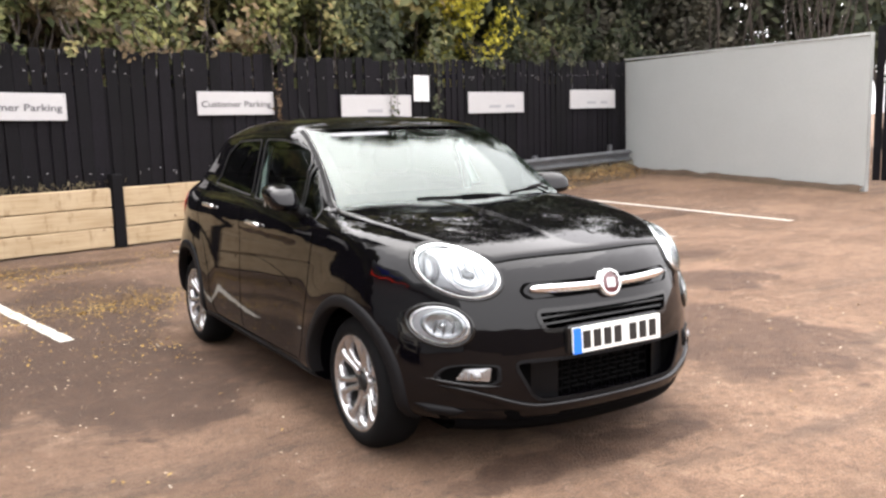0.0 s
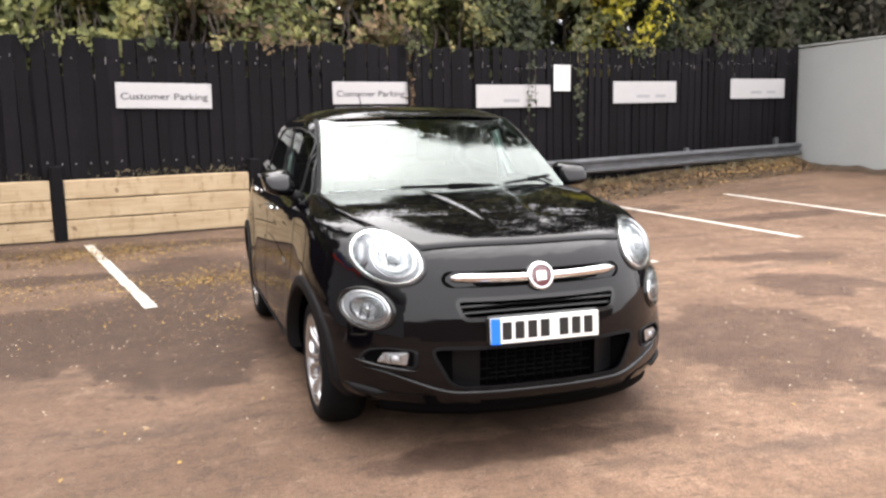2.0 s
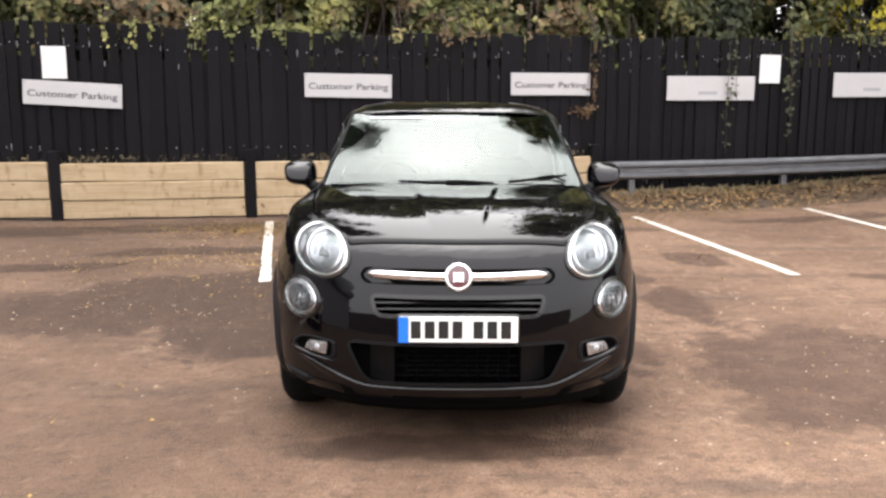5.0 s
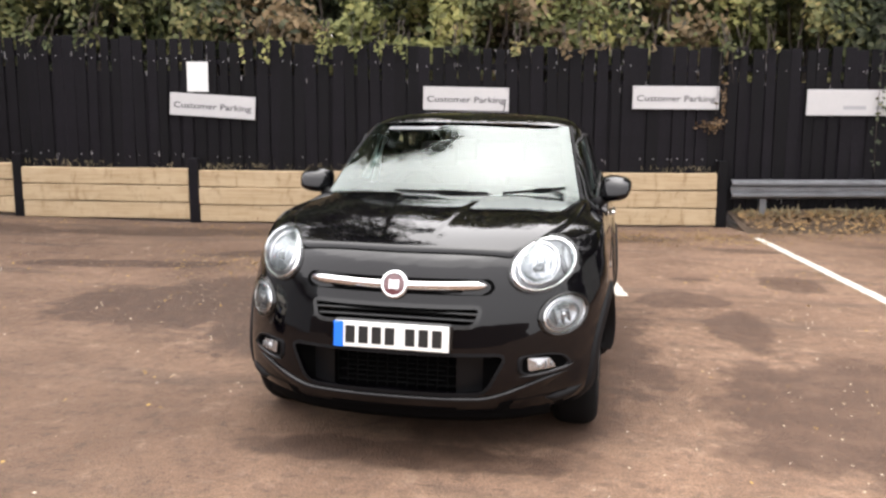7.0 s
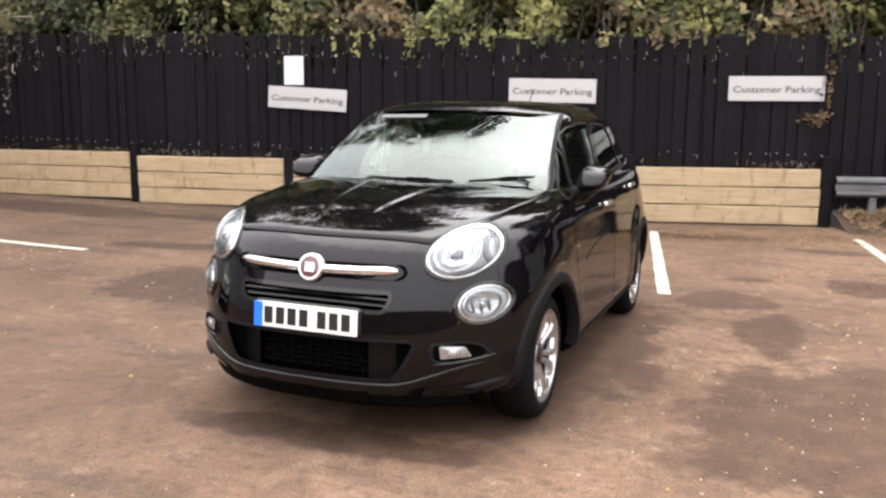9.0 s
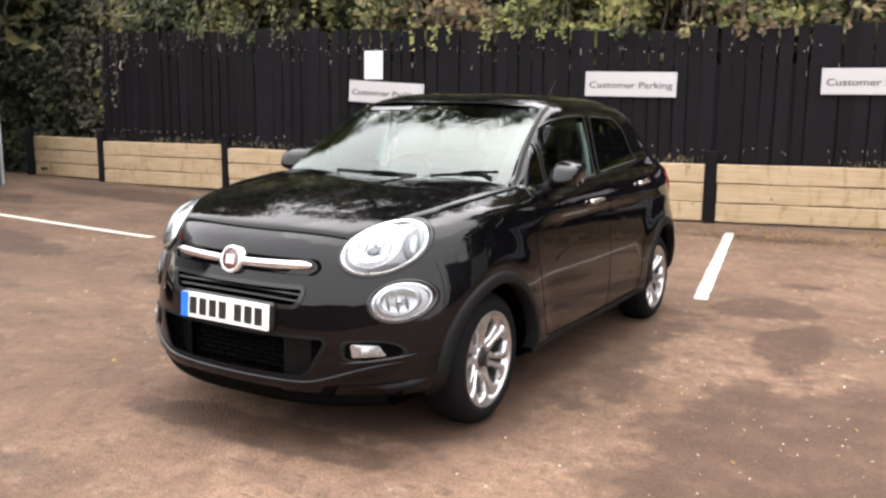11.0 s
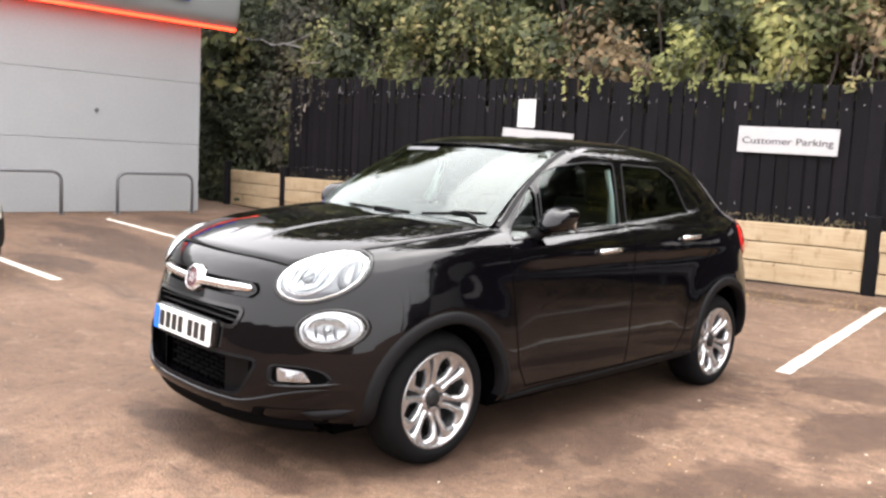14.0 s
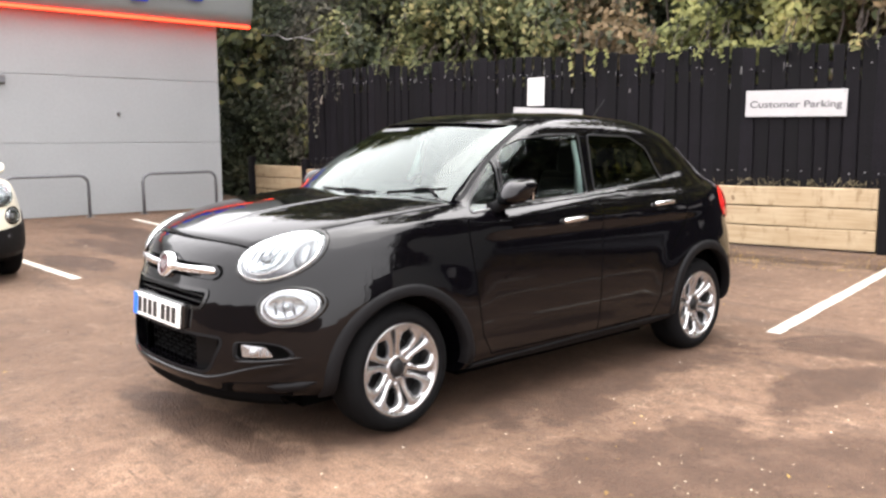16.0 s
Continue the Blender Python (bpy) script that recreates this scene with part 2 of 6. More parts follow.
def sleeper_material(name):
    """Sawn softwood: long grain, blotches, knots and a few grey weather stains, shifted from piece to piece."""
    m = bpy.data.materials.new(name)
    m.use_nodes = True
    t = m.node_tree
    L = t.links.new
    b = t.nodes["Principled BSDF"]
    b.inputs["Roughness"].default_value = 0.82
    b.inputs["Specular IOR Level"].default_value = 0.3
    co, info = t.nodes.new("ShaderNodeTexCoord"), t.nodes.new("ShaderNodeObjectInfo")
    off = t.nodes.new("ShaderNodeVectorMath")
    off.operation = "MULTIPLY_ADD"
    L(info.outputs["Random"], off.inputs[0])
    off.inputs[1].default_value = (37.0, 11.0, 23.0)
    L(co.outputs["Object"], off.inputs[2])

    def noise_of(scale, stretch, detail=5, rough=0.6):
        mp, n = t.nodes.new("ShaderNodeMapping"), t.nodes.new("ShaderNodeTexNoise")
        mp.inputs["Scale"].default_value = stretch
        n.inputs["Scale"].default_value, n.inputs["Detail"].default_value, n.inputs["Roughness"].default_value = scale, detail, rough
        L(off.outputs[0], mp.inputs["Vector"])
        L(mp.outputs[0], n.inputs["Vector"])
        return n.outputs["Fac"]

    def over(fac, lo, hi, strength, under, color):
        r, mx = t.nodes.new("ShaderNodeMapRange"), t.nodes.new("ShaderNodeMix")
        r.interpolation_type = "SMOOTHSTEP"
        for i, q in zip((1, 2, 3, 4), (lo, hi, 0.0, strength)):
            r.inputs[i].default_value = q
        L(fac, r.inputs[0])
        mx.data_type = "RGBA"
        L(r.outputs[0], mx.inputs[0])
        if isinstance(under, tuple):
            mx.inputs[6].default_value = (*under, 1)
        else:
            L(under, mx.inputs[6])
        mx.inputs[7].default_value = (*color, 1)
        return mx.outputs[2]

    grain = noise_of(5.0, (0.35, 4.0, 9.0))
    c = over(grain, 0.38, 0.66, 0.8, (0.40, 0.305, 0.190), (0.290, 0.205, 0.118))
    c = over(noise_of(2.2, (1.0, 1.0, 1.6)), 0.42, 0.70, 0.55, c, (0.440, 0.345, 0.225))
    c = over(noise_of(3.2, (2.4, 1.0, 0.8), 6, 0.7), 0.52, 0.70, 0.70, c, (0.200, 0.135, 0.070))
    c = over(noise_of(7.5, (1.0, 1.0, 1.0), 2, 0.4), 0.70, 0.76, 0.8, c, (0.130, 0.080, 0.045))
    L(c, b.inputs["Base Color"])
    bp = t.nodes.new("ShaderNodeBump")
    bp.inputs["Strength"].default_value, bp.inputs["Distance"].default_value = 0.45, 0.006
    L(grain, bp.inputs["Height"])
    L(bp.outputs[0], b.inputs["Normal"])
    return m


M_SLEEPER = sleeper_material("new_softwood")
M_WALL = material("grey_panel", (0.40, 0.413, 0.40), 0.55, vary=0.05, scale=1.5, bump=0.1, bump_scale=30)
M_CLAD = material("light_grey_cladding", (0.262, 0.270, 0.275), 0.45, vary=0.07, scale=1.2, bump=0.05, bump_scale=20)
M_FASCIA = material("silver_grey_fascia", (0.27, 0.285, 0.285), 0.4, 0.3, vary=0.06, scale=1.5)
M_BLUE = material("blue_acrylic", (0.01, 0.035, 0.55), 0.3, vary=0.03)
M_LED = glow_material("orange_strip_light", (1.0, 0.035, 0.012), 3.2)
M_STEEL = material("galvanised_steel", (0.16, 0.165, 0.175), 0.45, 0.6, vary=0.35, scale=5, bump=0.1)
M_TUBE = material("dark_grey_painted_tube", (0.13, 0.132, 0.14), 0.4, 0.4, vary=0.12)
M_SIGN = material("white_sign_board", (0.42, 0.41, 0.41), 0.4, vary=0.07, scale=3)
M_SIGNTEXT = material("sign_black", (0.055, 0.055, 0.06), 0.5, vary=0.05)
M_FAINT = material("faded_grey_print", (0.29, 0.29, 0.30), 0.5, vary=0.1)
M_PAPER = material("white_paper", (0.62, 0.62, 0.61), 0.6, vary=0.05)
M_SOIL = material("soil", (0.065, 0.043, 0.027), 0.95, vary=0.4, scale=2.5, bump=0.9, bump_scale=25)
M_BARK = material("bark", (0.040, 0.030, 0.024), 0.9, vary=0.35, scale=8, bump=0.8, bump_scale=30)
M_FOLIAGE = [
    leaf_material("olive_leaves", [(0.0, (0.022, 0.032, 0.010)), (0.35, (0.066, 0.084, 0.022)), (0.62, (0.165, 0.165, 0.046)), (0.85, (0.320, 0.265, 0.080)), (1.0, (0.430, 0.300, 0.090))], 0.3, 0.18, 0.92),
    leaf_material("yellow_green_leaves", [(0.0, (0.045, 0.056, 0.016)), (0.4, (0.150, 0.165, 0.045)), (0.75, (0.350, 0.340, 0.095)), (1.0, (0.520, 0.450, 0.140))], 0.35, 0.12, 0.9),
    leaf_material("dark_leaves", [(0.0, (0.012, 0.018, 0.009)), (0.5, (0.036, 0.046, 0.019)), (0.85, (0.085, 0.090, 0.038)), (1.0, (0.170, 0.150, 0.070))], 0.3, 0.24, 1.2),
    leaf_material("rusty_leaves", [(0.0, (0.050, 0.036, 0.016)), (0.4, (0.150, 0.105, 0.042)), (0.7, (0.290, 0.185, 0.075)), (1.0, (0.400, 0.280, 0.110))], 0.3, 0.2, 0.75),
]
# leaves greyed and darkened: shade deep in the planting is in their colour
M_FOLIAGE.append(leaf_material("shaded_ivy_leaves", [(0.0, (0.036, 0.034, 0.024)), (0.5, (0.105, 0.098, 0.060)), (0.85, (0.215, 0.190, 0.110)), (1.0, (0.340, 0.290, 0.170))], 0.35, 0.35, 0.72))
M_FOLIAGE.append(leaf_material("golden_leaves", [(0.0, (0.090, 0.090, 0.014)), (0.4, (0.320, 0.300, 0.035)), (0.75, (0.600, 0.520, 0.060)), (1.0, (0.720, 0.580, 0.090))], 0.4))
M_LITTER = leaf_material("brown_leaf_litter", [(0.0, (0.050, 0.032, 0.020)), (0.45, (0.130, 0.082, 0.042)), (0.8, (0.260, 0.160, 0.065)), (1.0, (0.420, 0.300, 0.130))], 0.1)
M_FALLEN = leaf_material("fallen_leaves", [(0.0, (0.07, 0.040, 0.018)), (0.35, (0.16, 0.095, 0.032)), (0.6, (0.30, 0.19, 0.055)), (0.8, (0.34, 0.23, 0.08)), (1.0, (0.46, 0.37, 0.22))], 0.1)
M_GRIT = leaf_material("leaf_fragments", [(0.0, (0.05, 0.035, 0.025)), (0.35, (0.20, 0.14, 0.09)), (0.6, (0.40, 0.33, 0.24)), (1.0, (0.62, 0.56, 0.47))], 0.05)
M_GRASS = leaf_material("dry_grass", [(0.0, (0.07, 0.06, 0.035)), (0.5, (0.17, 0.14, 0.08)), (1.0, (0.34, 0.28, 0.18))], 0.2)


# ---- mesh helpers ----
def mesh_of(bm, name, mat, smooth=False):
    me = bpy.data.meshes.new(name)
    bmesh.ops.recalc_face_normals(bm, faces=bm.faces[:])
    bm.to_mesh(me)
    bm.free()
    if smooth:
        me.polygons.foreach_set("use_smooth", [True] * len(me.polygons))
    if mat:
        me.materials.append(mat)
    return me


def part(name, bm, mat, parent=None, label="", smooth=False, m=None):
    """Links a bmesh, or a ready mesh, as one object under its thing."""
    me = bm if isinstance(bm, bpy.types.Mesh) else mesh_of(bm, name, mat, smooth)
    ob = new(name, me)
    if parent:
        ob.parent = parent
    if m is not None:
        ob.matrix_basis = m
    if label:
        ob["label"] = label
    return ob


def thing(name, label, category, m=None, group="", kind=""):
    ob = new(name)
    ob.empty_display_size = 0.1
    if m is not None:
        ob.matrix_basis = m
    return tagged(ob, label, category, group, kind)


def add_box(bm, size, m=None, bevel=0.0, seg=1):
    r = bmesh.ops.create_cube(bm, size=1.0)
    vs = r["verts"]
    bmesh.ops.scale(bm, vec=size, verts=vs)
    if bevel:
        es = list({e for v in vs for e in v.link_edges})
        q = bmesh.ops.bevel(bm, geom=es, offset=bevel, segments=seg, profile=0.5, affect="EDGES")
        vs = list({v for f in q["faces"] for v in f.verts} | {v for v in vs if v.is_valid})
    if m is not None:
        bmesh.ops.transform(bm, matrix=m, verts=[v for v in vs if v.is_valid])
    return vs


def box(size, m=None, bevel=0.0, seg=1):
    bm = bmesh.new()
    add_box(bm, size, m, bevel, seg)
    return bm


def tube(points, radius, sides=8, closed=False, taper=None):
    """A round bar along the points."""
    bm = bmesh.new()
    pts = [Vector(p) for p in points]
    rings = []
    n = len(pts)
    for i, p in enumerate(pts):
        a, b = pts[(i - 1) % n if closed else max(i - 1, 0)], pts[(i + 1) % n if closed else min(i + 1, n - 1)]
        d = (b - a).normalized()
        side = d.cross(Vector((0, 0, 1)) if abs(d.z) < 0.95 else Vector((1, 0, 0))).normalized()
        up = side.cross(d)
        r = radius if taper is None else radius * taper[i]
        rings.append([bm.verts.new(p + r * (math.cos(6.28318 * k / sides) * side + math.sin(6.28318 * k / sides) * up)) for k in range(sides)])
    for i in range(n if closed else n - 1):
        A, B = rings[i], rings[(i + 1) % n]
        for k in range(sides):
            bm.faces.new((A[k], A[(k + 1) % sides], B[(k + 1) % sides], B[k]))
    if not closed:
        bm.faces.new(rings[0])
        bm.faces.new(rings[-1])
    return bm


def lathe(profile, seg=48, axis="x"):
    """Turns a profile of (along, radius) round the x axis."""
    bm = bmesh.new()
    rings = [[bm.verts.new((a, r * math.cos(6.2831853 * k / seg), r * math.sin(6.2831853 * k / seg))) for k in range(seg)] for a, r in profile]
    for A, B in zip(rings, rings[1:]):
        for k in range(seg):
            bm.faces.new((A[k], A[(k + 1) % seg], B[(k + 1) % seg], B[k]))
    return bm


def scatter_mesh(name, centers, normals, sizes, mat, ratio=0.55, curl=0.25, seed=0):
    """Many small leaves in one mesh: each a bent diamond of two triangles."""
    rng = np.random.default_rng(seed)
    n = len(centers)
    nn = normals / np.maximum(np.linalg.norm(normals, axis=1, keepdims=True), 1e-6)
    t = rng.normal(size=(n, 3))
    t -= (t * nn).sum(1, keepdims=True) * nn
    t /= np.maximum(np.linalg.norm(t, axis=1, keepdims=True), 1e-6)
    b = np.cross(nn, t)
    s = sizes[:, None]
    lift = nn * s * curl
    v = np.stack([centers - t * s, centers + b * s * ratio + lift, centers + t * s, centers - b * s * ratio + lift], 1).reshape(-1, 3)
    base = np.arange(n)[:, None] * 4
    f = np.concatenate([base + np.array([[0, 1, 2]]), base + np.array([[0, 2, 3]])], 1).reshape(-1, 3)
    me = bpy.data.meshes.new(name)
    me.vertices.add(len(v))
    me.vertices.foreach_set("co", v.astype(np.float32).ravel())
    me.loops.add(len(f) * 3)
    me.loops.foreach_set("vertex_index", f.astype(np.int32).ravel())
    me.polygons.add(len(f))
    me.polygons.foreach_set("loop_start", np.arange(0, len(f) * 3, 3, dtype=np.int32))
    me.update(calc_edges=True)
    me.validate()
    me.materials.append(mat)
    return me


# ---- ground ----
def ground_z(x, y):
    """The yard: level round the bays, rising gently to both ends."""
    near = min(1.0, max(0.0, (y - 3.5) / 6.0))
    # a slight crown under the black car's bay
    step = lambda v: max(0.0, min(1.0, v)) ** 2 * (3 - 2 * max(0.0, min(1.0, v)))
    crown = 0.028 * step((1.55 - abs(x)) / 0.6) * step((y + 1.6) / 0.9) * step((3.2 - y) / 3.0)
    right, left = max(0.0, x - 4.5) * (0.45 + 0.55 * near), max(0.0, -x - 5.0)
    return crown * (1 - 0.44 * max(-1.6, min(1.6, x))) + 0.045 * right ** 2 / (right + 0.8) * (1 if right < 12 else 12 / right) + 0.02 * left ** 2 / (left + 1.0) * (1 if left < 20 else 20 / left)


def build_ground():
    xs = [-400, -120, -40] + [-24 + 0.25 * i for i in range(193)] + [40, 120, 400]
    ys = [-400, -120, -40] + [-20 + 0.25 * i for i in range(193)] + [40, 120, 400]
    bm = bmesh.new()
    rows = [[bm.verts.new((x, y, ground_z(x, y))) for x in xs] for y in ys]
    for A, B in zip(rows, rows[1:]):
        for i in range(len(xs) - 1):
            bm.faces.new((A[i], A[i + 1], B[i + 1], B[i]))
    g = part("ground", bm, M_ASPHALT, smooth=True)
    return tagged(g, "worn brown tarmac car park, wet patches and car shade in its colour", "ground", kind="structure")


build_ground()


def bay_line(x0, y0, x1, y1, w=0.11):
    """A painted line lying on the tarmac, with slightly ragged ends and edges."""
    rng = random.Random(int(1000 * (x0 + 3 * y0)))
    bm = bmesh.new()
    d = Vector((x1 - x0, y1 - y0, 0))
    side = Vector((-d.y, d.x, 0)).normalized() * w / 2
    n = max(4, int(d.length / 0.12))
    rows = []
    for i in range(n + 1):
        p = Vector((x0, y0, 0)) + d * i / n
        rows.append([bm.verts.new((q.x, q.y, ground_z(q.x, q.y) + 0.005)) for q in (p - side * rng.uniform(0.88, 1.08), p + side * rng.uniform(0.88, 1.08))])
    for A, B in zip(rows, rows[1:]):
        bm.faces.new((A[0], A[1], B[1], B[0]))
    ob = part("road_marking", bm, M_LINE)
    return tagged(ob, "worn white painted parking bay line on tarmac", "road marking", "parking bay lines", "structure")


for q in ((-2.40, 7.52, -1.63, 3.27), (0.29, 7.55, 0.98, 3.38), (2.75, 7.80, 3.24, 3.42), (5.50, 8.50, 5.68, 4.15), (7.73, 8.35, 7.84, 4.0), (-10.9, 3.48, -5.3, 3.32), (-10.9, 0.42, -5.28, 0.58)):
    bay_line(*q)

# ---- fence, retaining sleepers, guard rail ----
POSTS = [(-11.39, 7.49), (-8.33, 7.68), (-5.44, 7.88), (-2.77, 8.15), (-0.22, 8.57), (2.37, 9.13), (5.2, 9.81), (8.1, 10.52), (11.75, 11.36)]


def fence_top(x):
    return 2.63 + (0.03 * max(0, x - 5) if x > 0 else 0.028 * max(0, -x - 1))


def along(i, f):
    (x0, y0), (x1, y1) = POSTS[i], POSTS[i + 1]
    return x0 + (x1 - x0) * f, y0 + (y1 - y0) * f, math.atan2(y1 - y0, x1 - x0)


def fence_point(x, off=0.0):
    """A place on the fence's face at this x, off metres in front of it."""
    for i in range(len(POSTS) - 1):
        if POSTS[i][0] <= x <= POSTS[i + 1][0] or i == len(POSTS) - 2:
            f = (x - POSTS[i][0]) / (POSTS[i + 1][0] - POSTS[i][0])
            px, py, a = along(i, f)
            return px + off * math.sin(a), py - off * math.cos(a), a


def build_fence():
    rng = random.Random(4)
    fence = thing("fence", "tall black-stained close-boarded timber fence behind the parking bays", "fence", kind="structure")
    bm0 = box((0.172, 0.022, 1.0), None, 0.004)
    bm0.verts.ensure_lookup_table()
    board = mesh_of(bm0, "board", M_BLACKWOOD)
    nb = bmesh.new()
    bmesh.ops.create_cone(nb, cap_ends=True, segments=8, radius1=0.009, radius2=0.007, depth=0.008, matrix=pose(0, 0, 0, 90))
    nail = mesh_of(nb, "nail", M_NAIL)
    cb = box((0.010, 0.005, 0.07), None, 0.002)
    for v in cb.verts:
        v.co.x *= 0.55 if v.co.z < 0 else 1.0
    chip = mesh_of(cb, "gap_light", M_WOODGAPLIGHT)
    for i in range(len(POSTS) - 1):
        (x0, y0), (x1, y1) = POSTS[i], POSTS[i + 1]
        length = math.hypot(x1 - x0, y1 - y0)
        n = round(length / 0.19)
        low = 0.78 if x1 < 2.5 else 0.45
        for k in range(n):
            x, y, a = along(i, (k + 0.5) / n)
            g, top = ground_z(x, y), fence_top(x) + rng.uniform(-0.045, 0.03)
            bot = g + low + rng.uniform(-0.02, 0.02) if x1 < 2.5 else g + 0.2
            off, slip = rng.uniform(-0.006, 0.006), rng.uniform(-0.022, 0.022)
            ob = new("board", board)
            ob.parent = fence
            ob.matrix_basis = pose(x + slip * math.cos(a) - off * math.sin(a), y + slip * math.sin(a) + off * math.cos(a), (top + bot) / 2, rng.uniform(-0.4, 0.4), rng.uniform(-0.7, 0.7), math.degrees(a)) @ Matrix.Diagonal((rng.uniform(0.72, 1.16), 1, top - bot, 1))
            for h in (top - 0.30, bot + 0.22):
                if rng.random() < 0.75:
                    nl = new("nail", nail)
                    nl.parent = fence
                    nl.matrix_basis = pose(x + rng.uniform(-0.06, 0.06) + 0.015 * math.sin(a), y - 0.016 * math.cos(a), h + rng.uniform(-0.02, 0.02), 0, 0, math.degrees(a))
            # pale slivers painted for daylight between the boards, mostly near the top
            for h, chance in ((top - 0.06, 0.35), (top - 0.28, 0.5), (top - 0.55, 0.18), (bot + 0.2, 0.15)):
                if rng.random() < chance:
                    sd = rng.choice((-1, 1)) * 0.074
                    ch = new("gap_light", chip)
                    ch.parent = fence
                    ch.matrix_basis = pose(x + sd * math.cos(a) + 0.014 * math.sin(a), y + sd * math.sin(a) - 0.014 * math.cos(a), h + rng.uniform(-0.05, 0.05), 0, rng.uniform(-3, 3), math.degrees(a)) @ Matrix.Diagonal((rng.uniform(0.7, 1.6), 1, rng.uniform(0.4, 1.5), 1))
        for h in (0.30, 1.15, 1.95):
            x, y, a = along(i, 0.5)
            g = ground_z(x, y)
            part("rail", box((length, 0.05, 0.09), None, 0.005), M_BLACKWOOD, fence, m=pose(x - 0.055 * math.sin(a), y + 0.055 * math.cos(a), fence_top(x) - h, 0, 0, math.degrees(a)))
        x, y, a = along(i, 0.5)
        g = ground_z(x, y)
        part("backing_board", box((length, 0.008, fence_top(x) - g - 0.70), None), M_BLACKWOOD, fence, m=pose(x - 0.021 * math.sin(a), y + 0.021 * math.cos(a), (fence_top(x) + g - 0.30) / 2, 0, 0, math.degrees(a)))
    for i, (x, y) in enumerate(POSTS):
        j = min(i, len(POSTS) - 2)
        a = along(j, 0)[2]
        g = ground_z(x, y)
        h = 1.0 if x < 2.6 else 2.4
        part("post", box((0.15, 0.14, h), None, 0.012), M_BLACKWOOD, fence, m=pose(x + 0.10 * math.sin(a), y - 0.10 * math.cos(a), g + h / 2 - 0.02, 0, 0, math.degrees(a)) if h < 2 else pose(x, y + 0.14, g + h / 2 - 0.02, 0, 0, math.degrees(a)))
    return fence


build_fence()


def build_sleepers():
    rng = random.Random(8)
    wall = thing("retaining_wall", "low retaining wall of pale new timber sleepers between black posts", "retaining wall", kind="structure")
    ends = [(-13.6, 7.56)] + POSTS[:6]
    for i in range(len(ends) - 1):
        (x0, y0), (x1, y1) = ends[i], ends[i + 1]
        a = math.atan2(y1 - y0, x1 - x0)
        length = math.hypot(x1 - x0, y1 - y0) - 0.155
        for k in range(3):
            x, y = (x0 + x1) / 2, (y0 + y1) / 2
            g = ground_z(x, y)
            h = 0.262
            bm = box((length, 0.11, h - 0.011), None, 0.014, 2)
            # uneven sawn edges
            bmesh.ops.subdivide_edges(bm, edges=[e for e in bm.edges if e.calc_length() > 1.5], cuts=12, use_grid_fill=True)
            for v in bm.verts:
                v.co.z += 0.009 * noise.noise((v.co.x * 1.5 + 7 * i, k * 3.1, 0.3 if v.co.z > 0 else 2.7))
                v.co.y += 0.004 * noise.noise((v.co.x * 2.3 + 5 * i, k * 2.1, 4.0))
            part("sleeper", bm, M_SLEEPER, wall, m=pose(x + 0.10 * math.sin(a) + rng.uniform(-0.008, 0.008), y - 0.10 * math.cos(a) + rng.uniform(-0.01, 0.01), g + 0.02 + h * (k + 0.5), 0, 0, math.degrees(a)))
    part("post", box((0.15, 0.14, 1.0), None, 0.012), M_BLACKWOOD, wall, m=pose(-13.6, 7.38, ground_z(-13.6, 7.5) + 0.48))
    return wall


build_sleepers()


def build_bank():
    """Soil sloping up to the fence behind the guard rail, and behind the sleepers."""
    bm = bmesh.new()
    rows = []
    n = 70
    for i in range(n + 1):
        x = 2.5 + (11.6 - 2.5) * i / n
        row = []
        for off, h in ((1.05, -0.02), (0.8, 0.02), (0.55, 0.07), (0.3, 0.16), (0.05, 0.24), (-0.4, 0.32)):
            px, py, a = fence_point(x, off)
            wob = 0.05 * noise.noise((px * 1.3, py * 1.3, 1.0))
            row.append(bm.verts.new((px, py, ground_z(px, py) + h + (wob if h > 0 else 0.3 * wob))))
        rows.append(row)
    for A, B in zip(rows, rows[1:]):
        for k in range(5):
            bm.faces.new((A[k], A[k + 1], B[k + 1], B[k]))
    tagged(part("soil_bank", bm, M_SOIL, smooth=True), "low bank of bare soil and leaf litter under the rail", "bank", kind="structure")
    bm = bmesh.new()
    rows = []
    for i in range(90):
        x = -14 + i * 0.3
        px, py, a = fence_point(min(max(x, -11.3), 11.7), -0.2)
        if x < -11.3:
            px, py = x, 7.7 + (-11.3 - x) * 0.55
        h = 0.74 if x < 2.3 else 0.3
        rows.append([bm.verts.new((px - o * 0.15, py + o, ground_z(px, py) + h + 0.22 * o + 0.1 * noise.noise((px, o, 3)))) for o in (0.0, 1.5, 4.0, 9.0, 16.0)])
    for A, B in zip(rows, rows[1:]):
        for k in range(4):
            bm.faces.new((A[k], A[k + 1], B[k + 1], B[k]))
    tagged(part("wooded_slope", bm, M_SOIL, smooth=True), "dark wooded slope rising behind the fence", "slope", kind="structure")


build_bank()


